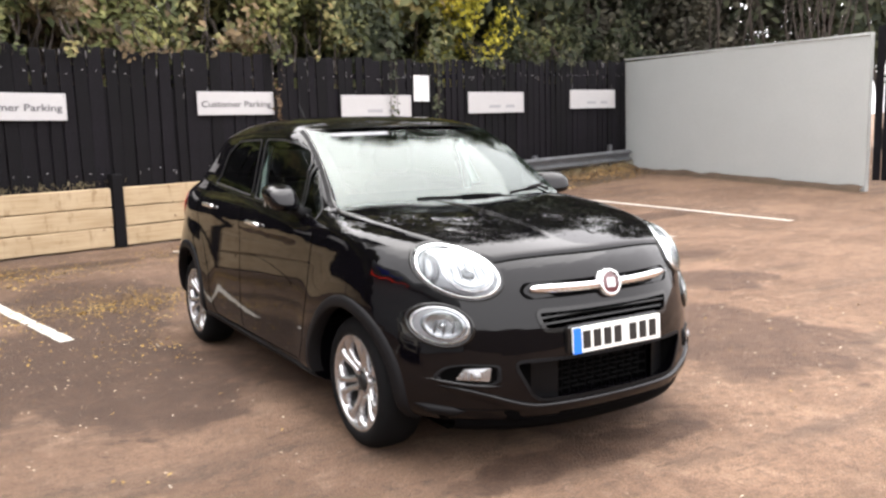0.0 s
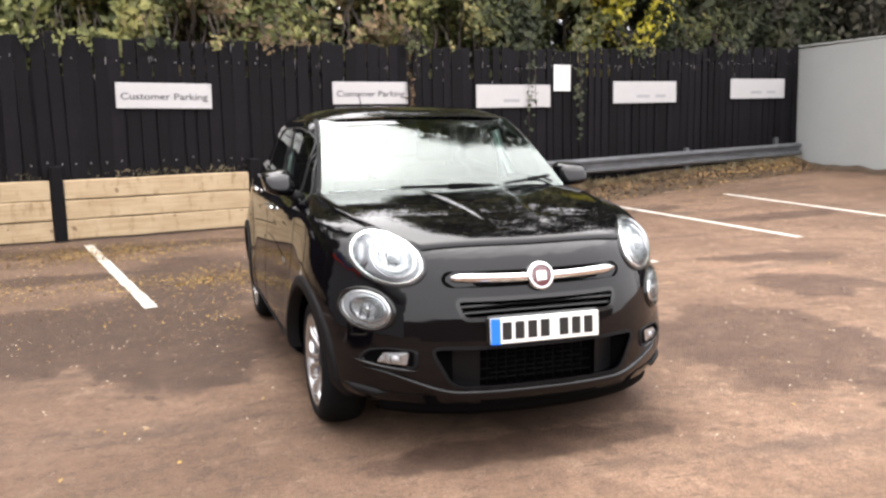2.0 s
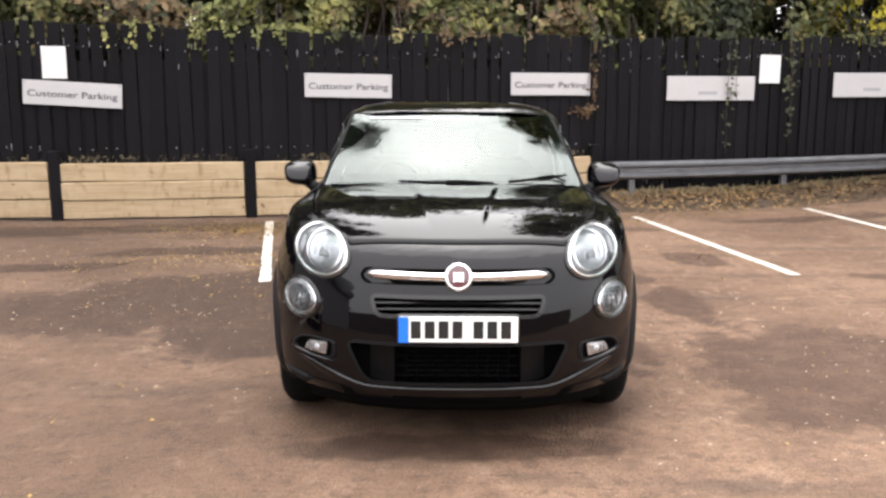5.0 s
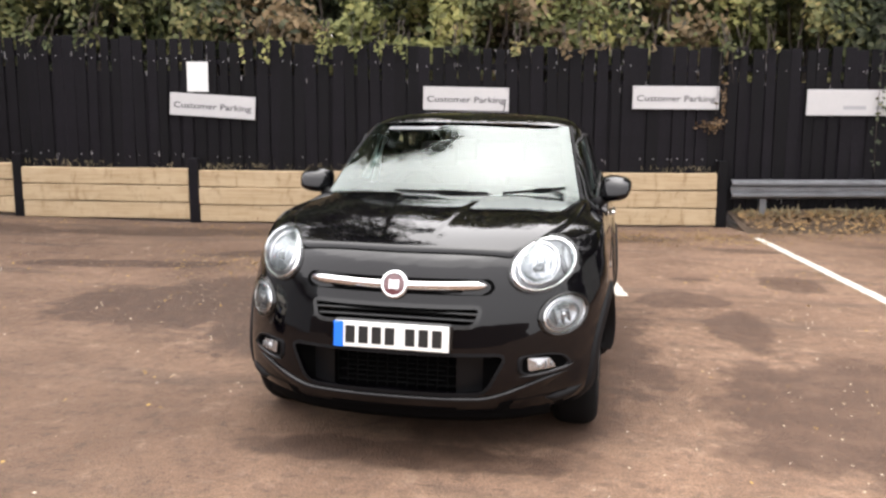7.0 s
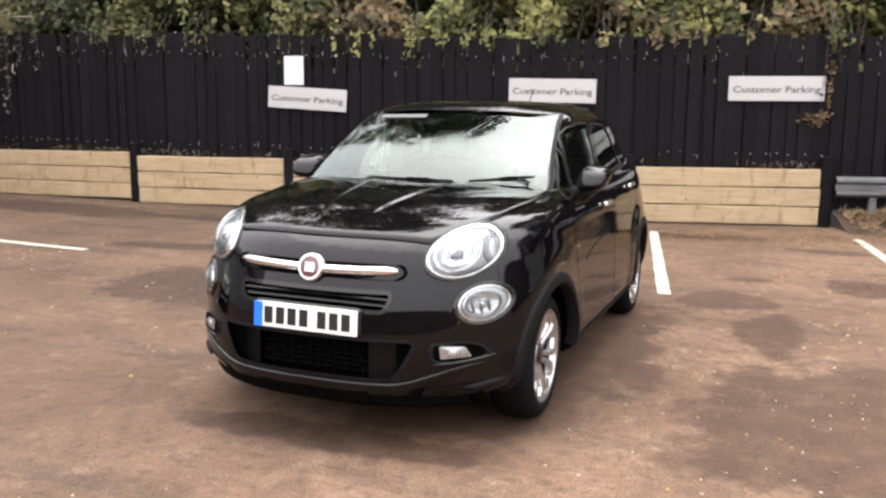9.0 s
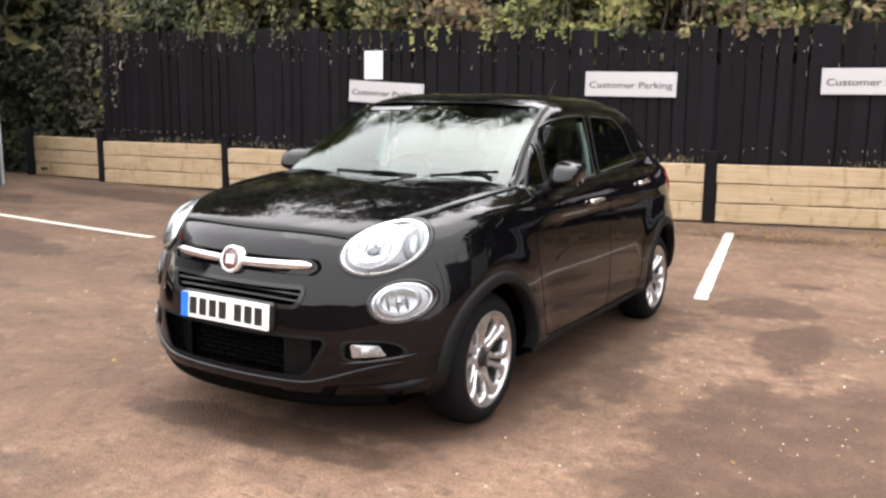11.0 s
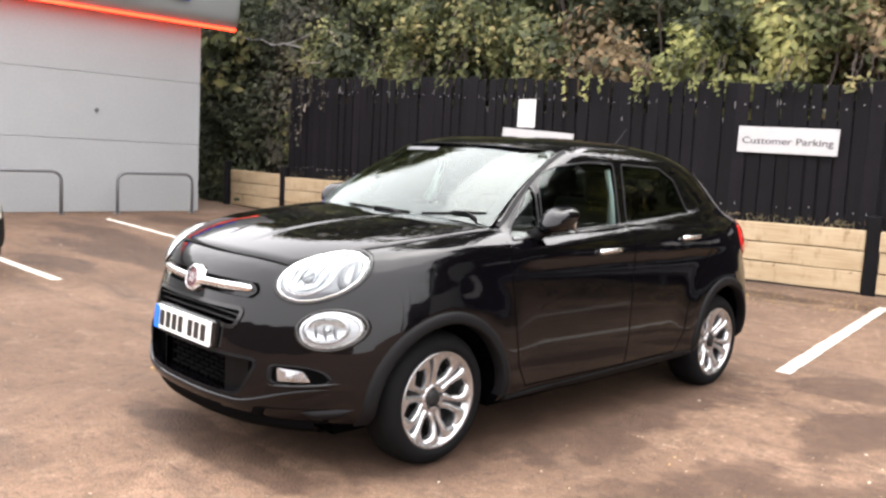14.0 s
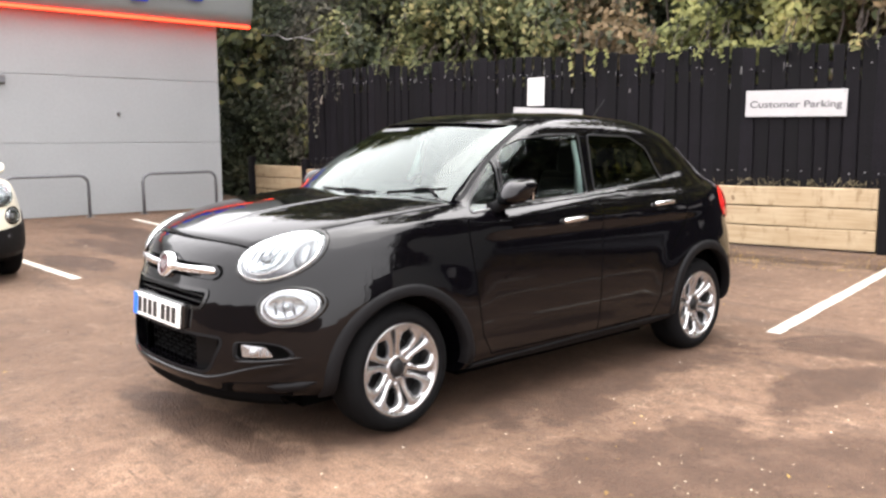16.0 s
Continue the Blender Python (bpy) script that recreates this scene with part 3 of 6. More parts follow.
def build_guard_rail():
    rail = thing("guard_rail", "weathered galvanised corrugated steel guard rail in front of the fence", "guard rail")
    prof = [(0.0, 0.135), (0.035, 0.122), (0.068, 0.098), (0.068, 0.072), (0.0, 0.032), (0.0, -0.032), (0.068, -0.072), (0.068, -0.098), (0.035, -0.122), (0.0, -0.135)]
    bm = bmesh.new()
    rows = []
    for i in range(46):
        x = 2.46 + (11.6 - 2.46) * i / 45
        px, py, a = fence_point(x, 0.22)
        z = 0.575 + ground_z(px, py) * 0.35
        rows.append([bm.verts.new((px + o * math.sin(a), py - o * math.cos(a), z + h)) for o, h in prof])
    for A, B in zip(rows, rows[1:]):
        for k in range(len(prof) - 1):
            bm.faces.new((A[k], A[k + 1], B[k + 1], B[k]))
    ob = part("beam", bm, M_STEEL, rail)
    s = ob.modifiers.new("thick", "SOLIDIFY")
    s.thickness = 0.006
    for x in (2.95, 5.6, 8.3, 10.9):
        px, py, a = fence_point(x, 0.17)
        g = ground_z(px, py)
        part("post", box((0.10, 0.07, 0.72 + 0.2 * g), None, 0.006), M_STEEL, rail, m=pose(px, py, g + 0.30, 0, 0, math.degrees(a)))
    for x in (4.3, 6.95, 9.6):
        px, py, a = fence_point(x, 0.225 + 0.012)
        for dx in (-0.08, 0.08):
            for dz in (-0.09, 0.09):
                bm = bmesh.new()
                bmesh.ops.create_cone(bm, cap_ends=True, segments=8, radius1=0.016, radius2=0.012, depth=0.02, matrix=pose(dx, -0.05, dz, 90))
                part("bolt", bm, M_STEEL, rail, m=pose(px, py, 0.575 + ground_z(px, py) * 0.35, 0, 0, math.degrees(a)))
    return rail


build_guard_rail()


def build_grey_wall():
    (x0, y0), (x1, y1) = (11.85, 11.45), (11.5, 5.2)
    bm = bmesh.new()
    n = 24
    d = Vector((x1 - x0, y1 - y0, 0)).normalized()
    side = Vector((-d.y, d.x, 0)) * 0.045
    rows = []
    for i in range(n + 1):
        f = i / n
        p = Vector((x0 + (x1 - x0) * f, y0 + (y1 - y0) * f, 0))
        g = ground_z(p.x, p.y)
        top = 2.80 + 0.05 * f
        rows.append([bm.verts.new((p + q).to_tuple()[:2] + (z,)) for q, z in ((-side, g - 0.1), (-side, top), (side, top), (side, g - 0.1))])
    for A, B in zip(rows, rows[1:]):
        for k in range(4):
            bm.faces.new((A[k], A[(k + 1) % 4], B[(k + 1) % 4], B[k]))
    bm.faces.new(rows[0])
    bm.faces.new(rows[-1])
    w = tagged(part("wall_east", bm, M_WALL), "smooth pale grey painted boundary wall", "wall", kind="structure")
    part("coping", box((math.hypot(x1 - x0, y1 - y0), 0.12, 0.035), None, 0.006), M_WALL, w, m=pose((x0 + x1) / 2, (y0 + y1) / 2, 2.84, 0, math.degrees(math.atan2(0.05, 6.4)), math.degrees(math.atan2(y1 - y0, x1 - x0))))
    bm = bmesh.new()
    rows = []
    for i in range(49):
        f = i / 48
        p = Vector((x0 + (x1 - x0) * f, y0 + (y1 - y0) * f, 0))
        g = ground_z(p.x, p.y)
        wide = 0.16 + 0.10 * noise.noise((9 * f, 1, 0)) + 0.5 * max(0, 0.35 - f)
        rows.append([bm.verts.new((p.x - 0.09 - o * wide, p.y, g + h * (1 + 0.5 * noise.noise((14 * f, o, 5))))) for o, h in ((0, 0.09), (0.4, 0.07), (1.0, -0.01))])
    for A, B in zip(rows, rows[1:]):
        for k in range(2):
            bm.faces.new((A[k], A[k + 1], B[k + 1], B[k]))
    tagged(part("soil_edge", bm, M_SOIL, smooth=True), "dark soil and debris along the foot of the grey wall", "soil", kind="structure")
    # dark boarding beyond the wall's end
    f = thing("boundary_fence", "dark stained boarded fence beyond the end of the grey wall", "fence", kind="structure")
    for k in range(26):
        part("board", box((0.14, 0.025, 2.6), None, 0.004), M_BLACKWOOD, f, m=pose(11.6 + 0.01 * (k % 2), 5.10 - 0.155 * k, 1.35 + 0.3, 0, 0, 88))


build_grey_wall()


# ---- building at the yard's end ----
def build_showroom():
    b = thing("showroom", "pale grey clad showroom with silver fascia and orange light strip", "building")
    X, Y1, Y0 = -12.15, 5.86, -9.0
    D = 9.0
    zs = (0.12, 1.44, 2.64, 3.80)
    for z0, z1 in zip(zs, zs[1:]):
        part("cladding_panel", box((D, Y1 - Y0, z1 - z0 - 0.012), None, 0.006), M_CLAD, b, m=pose(X - D / 2, (Y1 + Y0) / 2, (z0 + z1) / 2))
    part("plinth", box((D - 0.06, Y1 - Y0 - 0.06, 0.4), None), M_TUBE, b, m=pose(X - D / 2, (Y1 + Y0) / 2, 0.0))
    part("core", box((D - 0.03, Y1 - Y0 - 0.03, 4.9), None), M_CLAD, b, m=pose(X - D / 2, (Y1 + Y0) / 2, 2.55))
    # fascia with a bowed front
    bm = bmesh.new()
    prof = [(0.10, 3.76), (0.30, 3.78), (0.40, 4.0), (0.45, 4.4), (0.44, 4.8), (0.36, 5.2), (0.15, 5.45), (-0.3, 5.5)]
    rings = []
    for y, k in ((Y0, 1.0), (6.35, 1.0), (6.44, 0.97), (6.48, 0.9)):
        rings.append([bm.verts.new((X + o * k, y, z)) for o, z in prof])
    for A, B in zip(rings, rings[1:]):
        for k in range(len(prof) - 1):
            bm.faces.new((A[k], A[k + 1], B[k + 1], B[k]))
    bm.faces.new(rings[-1])
    part("fascia", bm, M_FASCIA, b, "bowed silver-grey fascia", smooth=True)
    part("roof", box((D, Y1 - Y0, 0.25), None, 0.02), M_FASCIA, b, m=pose(X - D / 2, (Y1 + Y0) / 2, 5.3))
    part("light_strip", box((0.05, 6.65, 0.05), None, 0.01), M_LED, b, "glowing orange-red light strip", m=pose(X + 0.27, 3.125, 3.745))
    # the sign's lettering as plain blocks
    for y, w, z0, z1 in ((5.17, 0.36, 4.13, 4.40), (4.84, 0.10, 4.13, 4.40), (4.84, 0.10, 4.45, 4.54), (4.56, 0.36, 4.13, 4.54), (4.10, 0.34, 4.01, 4.40), (3.68, 0.34, 4.13, 4.40), (3.20, 0.38, 4.13, 4.54), (2.50, 0.34, 4.01, 4.40), (2.08, 0.34, 4.13, 4.40), (1.70, 0.20, 4.13, 4.40), (1.30, 0.36, 4.13, 4.54)):
        part("sign_block", box((0.05, w, z1 - z0), None, 0.015, 2), M_BLUE, b, m=pose(X + 0.46, y, (z0 + z1) / 2, 0, -3, 0))
    part("wall_box", box((0.08, 0.16, 0.13), None, 0.01), M_TUBE, b, m=pose(X + 0.04, 1.78, 2.53))
    bm = bmesh.new()
    bmesh.ops.create_cone(bm, cap_ends=True, segments=12, radius1=0.035, radius2=0.03, depth=0.05, matrix=pose(0, 0, 0, 0, 90, 0))
    part("outlet", bm, M_TUBE, b, m=pose(X + 0.02, 3.8, 1.98))
    return b


build_showroom()


def hoop(y0, y1):
    h = thing("hoop_barrier", "dark grey bent steel tube hoop barrier before the showroom wall", "barrier", group="hoop barriers")
    x, r, top = -11.72, 0.16, 0.87
    g = ground_z(x, y0)
    pts = [(x, y0, g - 0.05), (x, y0, top - r)]
    pts += [(x, y0 + r - r * math.cos(radians(a)), top - r + r * math.sin(radians(a))) for a in (22, 45, 67, 90)]
    pts += [(x, y1 - r + r * math.sin(radians(a)), top - r + r * math.cos(radians(a))) for a in (0, 22, 45, 67, 90)]
    pts += [(x, y1, g - 0.05)]
    part("tube", tube(pts, 0.03, 10), M_TUBE, h, smooth=True)
    for y in (y0, y1):
        part("foot_plate", box((0.14, 0.14, 0.012), None, 0.003), M_TUBE, h, m=pose(x, y, g + 0.008))
    return h


hoop(4.02, 5.50)
hoop(1.62, 3.02)


# ---- signs on the fence ----
def sign(x, z, w, h, tilt, words, label):
    px, py, a = fence_point(x, 0.045)
    s = thing("parking_sign", label, "sign", pose(px, py, z, 0, tilt, math.degrees(a)), "parking signs")
    part("panel", box((w, 0.018, h), None, 0.004), M_SIGN, s)
    if words:
        c = bpy.data.curves.new("lettering", "FONT")
        c.body, c.size, c.align_x, c.align_y, c.extrude = words, 0.155, "CENTER", "CENTER", 0.001
        c.offset = 0.002
        tmp = bpy.data.objects.new("tmp", c)
        me = bpy.data.meshes.new_from_object(tmp)
        bpy.data.objects.remove(tmp)
        bx = [v.co.x for v in me.vertices]
        k = w * 0.91 / (max(bx) - min(bx))
        me.transform(Matrix.Diagonal((k, 0.80, 1, 1)))
        me.materials.append(M_SIGNTEXT)
        tagged(part("lettering", me, None, s, m=pose(0, -0.0105, -0.015, 90, 0, 0)), kind="stuff")
    else:
        for k, (bx, bw) in enumerate(((-0.05, 0.34), (0.30, 0.26))):
            part("faded_line", box((bw, 0.002, 0.055), None), M_FAINT, s, m=pose(bx * w / 1.25, -0.0105, -0.075))
    for sx in (-1, 1):
        bm = bmesh.new()
        bmesh.ops.create_cone(bm, cap_ends=True, segments=8, radius1=0.009, radius2=0.007, depth=0.006, matrix=pose(0, 0, 0, 90))
        part("screw", bm, M_STEEL, s, m=pose(sx * (w / 2 - 0.03), -0.011, h / 2 - 0.03))
    return s


sign(-5.15, 1.765, 1.33, 0.335, 3.4, "Customer Parking", "white customer parking sign, slightly crooked, on black fence")
sign(-1.35, 1.875, 1.26, 0.34, 1.0, "Customer Parking", "white customer parking sign screwed to black fence")
sign(1.67, 1.90, 1.27, 0.335, 0.2, "Customer Parking", "white customer parking sign with russet leaves beside it")
sign(4.32, 1.84, 1.56, 0.38, 0.0, "", "faded white parking sign with an ivy stem across it")
sign(7.32, 1.90, 1.64, 0.40, -0.3, "", "faded white parking sign on black fence")
sign(10.45, 1.965, 1.68, 0.40, -0.3, "", "faded white parking sign near the grey wall")


def notice(x, z, w, h):
    px, py, a = fence_point(x, 0.035)
    s = thing("paper_notice", "blank white laminated paper notice pinned to black fence", "notice", pose(px, py, z, 0, 0.5, math.degrees(a)), "paper notices")
    part("sheet", box((w, 0.004, h), None), M_PAPER, s)
    for sz in (-1, 1):
        bm = bmesh.new()
        bmesh.ops.create_uvsphere(bm, u_segments=8, v_segments=5, radius=0.007)
        part("pin", bm, M_STEEL, s, m=pose(0, -0.004, sz * (h / 2 - 0.02)))


notice(-5.37, 2.20, 0.33, 0.44)
notice(5.35, 2.15, 0.38, 0.45)


# ---- the car ----
from mathutils.bvhtree import BVHTree

M_BLACKPAINT = material("black_car_paint", (0.0015, 0.0013, 0.0019), 0.04, vary=0.05, coat=0.0, spec=0.32)
M_CREAMPAINT = material("cream_car_paint", (0.60, 0.555, 0.45), 0.3, vary=0.03, coat=1.0)
M_TRIM = material("black_grained_plastic", (0.0034, 0.0033, 0.0040), 0.6, vary=0.15, scale=30, bump=0.2, bump_scale=300, spec=0.16)
M_GLOSSBLACK = material("gloss_black_plastic", (0.006, 0.006, 0.006), 0.15, vary=0.05)
M_SEALGREY = material("grey_window_seal", (0.014, 0.014, 0.015), 0.45, vary=0.1)
# near-black: shade in gaps, recesses and under the car, put into the colour
M_SEAM = material("gap_shade_black", (0.002, 0.002, 0.002), 0.95, vary=0.05, spec=0.0)
M_CHROME = material("satin_chrome", (0.88, 0.88, 0.89), 0.24, 1.0, vary=0.04)
M_ALLOY = material("silver_alloy", (0.47, 0.47, 0.48), 0.26, 0.9, vary=0.06)
M_TYRE = material("tyre_rubber", (0.0035, 0.0035, 0.0039), 0.85, vary=0.2, scale=20, bump=0.2, bump_scale=150, spec=0.12)
M_DARKMETAL = material("dark_wheel_inside", (0.016, 0.016, 0.017), 0.6, 0.5, vary=0.2)
M_GLASS = glass_material("car_glass", (0.55, 0.70, 0.66), 0.0, 1.70)
M_SIDEGLASS = glass_material("door_glass", (0.70, 0.78, 0.76), 0.0, 1.52)
M_TINT = glass_material("privacy_glass", (0.10, 0.11, 0.11), 0.0, 1.5)
M_LENS = glass_material("lamp_lens", (0.95, 0.96, 0.97), 0.02, 1.45)
M_REFLECTOR = material("lamp_reflector", (0.39, 0.40, 0.415), 0.22, 0.85, vary=0.05)
M_LAMPWHITE = material("lamp_white", (0.40, 0.41, 0.425), 0.3, 0.4, vary=0.04)
M_LAMPGREY = material("lamp_grey", (0.19, 0.195, 0.205), 0.3, 0.4, vary=0.1)
M_BEZEL = material("grey_lamp_bezel", (0.12, 0.12, 0.13), 0.3, 0.3, vary=0.1)
M_LENSBALL = material("dark_projector_lens", (0.28, 0.29, 0.30), 0.06, vary=0.05, coat=1.0)
M_RED = material("red_lamp", (0.45, 0.012, 0.010), 0.2, vary=0.05, coat=1.0)
M_PLATE = material("white_plate", (0.80, 0.80, 0.76), 0.4, vary=0.03)
M_PLATEBLUE = material("plate_blue", (0.01, 0.15, 0.75), 0.4, vary=0.03)
M_PLATETEXT = material("plate_black", (0.01, 0.01, 0.01), 0.4, vary=0.03)
M_BADGE = material("badge_red", (0.10, 0.03, 0.035), 0.25, vary=0.1, coat=1.0)
M_DISH = material("satin_black_plastic", (0.003, 0.003, 0.0035), 0.35, vary=0.1, scale=20, spec=0.14)
# dull near-black plastic: the shade below the bumper is put into its colour
M_VALANCE = material("shade_black_plastic", (0.0012, 0.0012, 0.0014), 0.8, vary=0.1, scale=30, spec=0.05)
M_MESH = material("grille_mesh_black", (0.0015, 0.0015, 0.0016), 0.6, vary=0.1, spec=0.05)
M_SEAT = material("dark_seat_fabric", (0.02, 0.02, 0.022), 0.9, vary=0.2, scale=30, bump=0.3, bump_scale=250)
M_LINING = material("grey_lining", (0.50, 0.56, 0.54), 0.9, vary=0.08)
M_MIRROR = material("mirror_glass", (0.9, 0.9, 0.9), 0.01, 1.0, vary=0.0)

# stations of the shell, from the floor up. At the nose: y, z, y of the corner, squareness, bow
NOSE = [
    (-0.60, 0.275, 0.00, 2.6), (-0.765, 0.285, 0.00, 2.6), (-0.806, 0.33, 0.00, 2.6), (-0.82, 0.42, 0.00, 2.6),
    (-0.815, 0.54, 0.00, 2.6), (-0.80, 0.66, 0.00, 2.55), (-0.775, 0.76, 0.00, 2.5), (-0.738, 0.86, 0.02, 2.45),
    (-0.672, 0.938, 0.06, 2.4), (-0.525, 1.002, 0.14, 2.4), (-0.25, 1.064, 0.32, 2.5), (0.06, 1.105, 0.52, 2.9),
    (0.29, 1.127, 0.44, 5.0), (0.47, 1.245, 0.58, 5.4), (0.68, 1.386, 0.79, 5.2), (0.87, 1.488, 1.00, 4.8),
    (1.00, 1.536, 1.18, 4.4), (1.16, 1.566, 1.45, 3.8), (1.38, 1.582, 1.70, 3.2), (1.62, 1.589, 1.80, 2.4),
]
# along the flank: half width, z
FLANK = [
    (0.70, 0.250), (0.828, 0.262), (0.888, 0.315), (0.904, 0.43), (0.898, 0.58), (0.889, 0.70), (0.880, 0.80),
    (0.872, 0.885), (0.863, 0.958), (0.850, 1.018), (0.832, 1.062), (0.808, 1.095), (0.788, 1.120), (0.757, 1.215),
    (0.722, 1.338), (0.688, 1.446), (0.650, 1.504), (0.565, 1.551), (0.395, 1.579), (0.170, 1.589),
]
# at the tail: y, z, y of the corner
TAIL = [
    (3.15, 0.28, 2.55), (3.32, 0.32, 2.55), (3.37, 0.39, 2.55), (3.40, 0.52, 2.55), (3.40, 0.66, 2.55), (3.39, 0.78, 2.55), (3.36, 0.88, 2.52),
    (3.33, 0.98, 2.50), (3.29, 1.06, 2.48), (3.25, 1.12, 2.46), (3.22, 1.16, 2.44), (3.19, 1.19, 2.42), (3.15, 1.22, 2.40), (3.03, 1.31, 2.34),
    (2.92, 1.400, 2.26), (2.83, 1.472, 2.18), (2.74, 1.512, 2.10), (2.60, 1.553, 2.00), (2.42, 1.581, 1.95), (2.15, 1.589, 1.90),
]
BOW = [0.0] * 12 + [0.12, 0.11, 0.10, 0.10, 0.08, 0.04, 0.0, 0.0]
SHELL = [(*a, *b, *c, d) for a, b, c, d in zip(NOSE, FLANK, TAIL, BOW)]


def ease(v):
    v = max(0.0, min(1.0, v))
    return v * v * (3 - 2 * v)


def shell_rows(levels, sub):
    """The levels, with sub - 1 smooth steps between each two."""
    out = []
    n = len(levels)
    for i in range(n - 1):
        p0, p1, p2, p3 = (np.array(levels[j]) for j in (max(i - 1, 0), i, i + 1, min(i + 2, n - 1)))
        for k in range(sub):
            t = k / sub
            out.append(0.5 * (2 * p1 + (p2 - p0) * t + (2 * p0 - 5 * p1 + 4 * p2 - p3) * t * t + (3 * p1 - p0 - 3 * p2 + p3) * t ** 3))
    out.append(np.array(levels[-1]))
    return out


def shell_mesh(levels, sub, shrink=0.0, nf=22, ns=18, nr=14, sculpt=False):
    """A closed shell through the levels; shrink moves it inwards."""
    bm = bmesh.new()
    rings = []
    for yf, zf, ycf, n, w, zs, yr, zr, ycr, bow in shell_rows(levels, sub):
        half = []
        for i in range(nf):
            a = (i / nf) ** 1.25 * math.pi / 2
            half.append((w * math.sin(a) ** (2 / n), ycf + (yf - ycf) * math.cos(a) ** (2 / 2.05)))
        half += [(w, ycf + (ycr - ycf - bow) * i / ns) for i in range(ns)]
        for i in range(nr + 1):
            a = i / nr * math.pi / 2
            half.append((w * math.cos(a) ** (2 / 3.0) if i < nr else 0.0, ycr + (yr - ycr) * math.sin(a) ** (2 / 2.3)))
        pts = []
        for x, y in half:
            if y < ycf:
                z = zs + (zf - zs) * ((ycf - y) / (ycf - yf)) ** 1.5
            elif y > ycr:
                z = zs + (zr - zs) * ((y - ycr) / (yr - ycr)) ** 1.3
            else:
                z = zs
            front = abs(x) / w
            if y < ycr:
                y += bow * (front * front if front < 1 else 1.0)
            if z > 1.1 and y > 1.7:
                z = 1.1 + (z - 1.1) * (1 - 0.24 * (y - 1.7) ** 2)
            # the cabin narrows towards the windscreen
            near = max(0.0, min(1.0, (1.2 - y) / 0.75))
            high = max(0.0, min(1.0, (z - 1.035) / 0.06))
            x *= 1 - 0.065 * near * near * high
            # gentle barrel of the flanks in plan
            x *= 1 - 0.012 * ((y - 1.25) / 1.9) ** 2
            if sculpt:
                # a narrow ledge along the shoulder that climbs to the rear
                ledge = 1.003 + 0.094 * (y - 0.58)
                k = ease((y - 0.40) / 0.35) * ease((2.75 - y) / 0.4)
                x *= 1 + k * (0.012 * ease((z - 0.90) / 0.08) - 0.030 * ease((z - ledge) / 0.040))
                # the wings swell round the wheels
                for wy in (0.0, 2.57):
                    d = math.hypot(y - wy, z - 0.33)
                    x *= 1 + 0.016 * ease((0.62 - d) / 0.18) * ease((z - 0.25) / 0.1)
            pts.append((x, y, z))
        loop = pts + [(-x, y, z) for x, y, z in pts[-2:0:-1]]
        rings.append([bm.verts.new(p) for p in loop])
    m = len(rings[0])
    for A, B in zip(rings, rings[1:]):
        for k in range(m):
            bm.faces.new((A[k], A[(k + 1) % m], B[(k + 1) % m], B[k]))
    bm.faces.new(rings[0])
    bm.faces.new(rings[-1])
    bmesh.ops.recalc_face_normals(bm, faces=bm.faces[:])
    if shrink:
        bm.normal_update()
        moved = [(v, v.co - v.normal * shrink) for v in bm.verts]
        for v, p in moved:
            v.co = p
    return bm


def carve(me, cutters):
    """Cuts the closed bmeshes out of the mesh."""
    ob = bpy.data.objects.new("work", me)
    scene.collection.objects.link(ob)

    def reach(q):
        co = np.empty(len(q.vertices) * 3, np.float32)
        q.vertices.foreach_get("co", co)
        co = np.abs(co.reshape(-1, 3)).max(0)
        return co

    limit = reach(me) + 0.002
    for c in cutters:
        bmesh.ops.recalc_face_normals(c, faces=c.faces[:])
        for tries in range(8):
            cm = bpy.data.meshes.new("cut")
            c.to_mesh(cm)
            co = bpy.data.objects.new("cut", cm)
            scene.collection.objects.link(co)
            mod = ob.modifiers.new("cut", "BOOLEAN")
            mod.operation, mod.solver, mod.object = "DIFFERENCE", "EXACT", co
            bpy.context.view_layer.update()
            res = bpy.data.meshes.new_from_object(ob.evaluated_get(bpy.context.evaluated_depsgraph_get()))
            ob.modifiers.clear()
            bpy.data.objects.remove(co)
            if len(res.polygons) > 0.5 * len(ob.data.polygons) and (reach(res) <= limit).all():
                ob.data = res
                break
            # a cut that failed on touching faces is tried again a hair aside
            bmesh.ops.translate(c, vec=(0.0007, 0.0011, 0.0013), verts=c.verts[:])
        c.free()
    me = ob.data
    bpy.data.objects.remove(ob)
    return me


def prism(points, axis, a, b):
    """A closed prism over the flat outline, from a to b along the axis."""
    bm = bmesh.new()
    put = (lambda u, v, w: (w, u, v)) if axis == "x" else (lambda u, v, w: (u, w, v))
    A, B = [bm.verts.new(put(u, v, a)) for u, v in points], [bm.verts.new(put(u, v, b)) for u, v in points]
    n = len(points)
    bm.faces.new(A)
    bm.faces.new(B)
    for k in range(n):
        bm.faces.new((A[k], A[(k + 1) % n], B[(k + 1) % n], B[k]))
    return bm


def rounded(points, r, steps=4):
    """The outline with its corners rounded."""
    out = []
    n = len(points)
    for i in range(n):
        p, q, s = Vector(points[i - 1]), Vector(points[i]), Vector(points[(i + 1) % n])
        a, b = q + (p - q).normalized() * min(r, (p - q).length * 0.45), q + (s - q).normalized() * min(r, (s - q).length * 0.45)
        for k in range(steps + 1):
            t = k / steps
            out.append(((1 - t) ** 2 * a + 2 * t * (1 - t) * q + t * t * b).to_tuple())
    return out


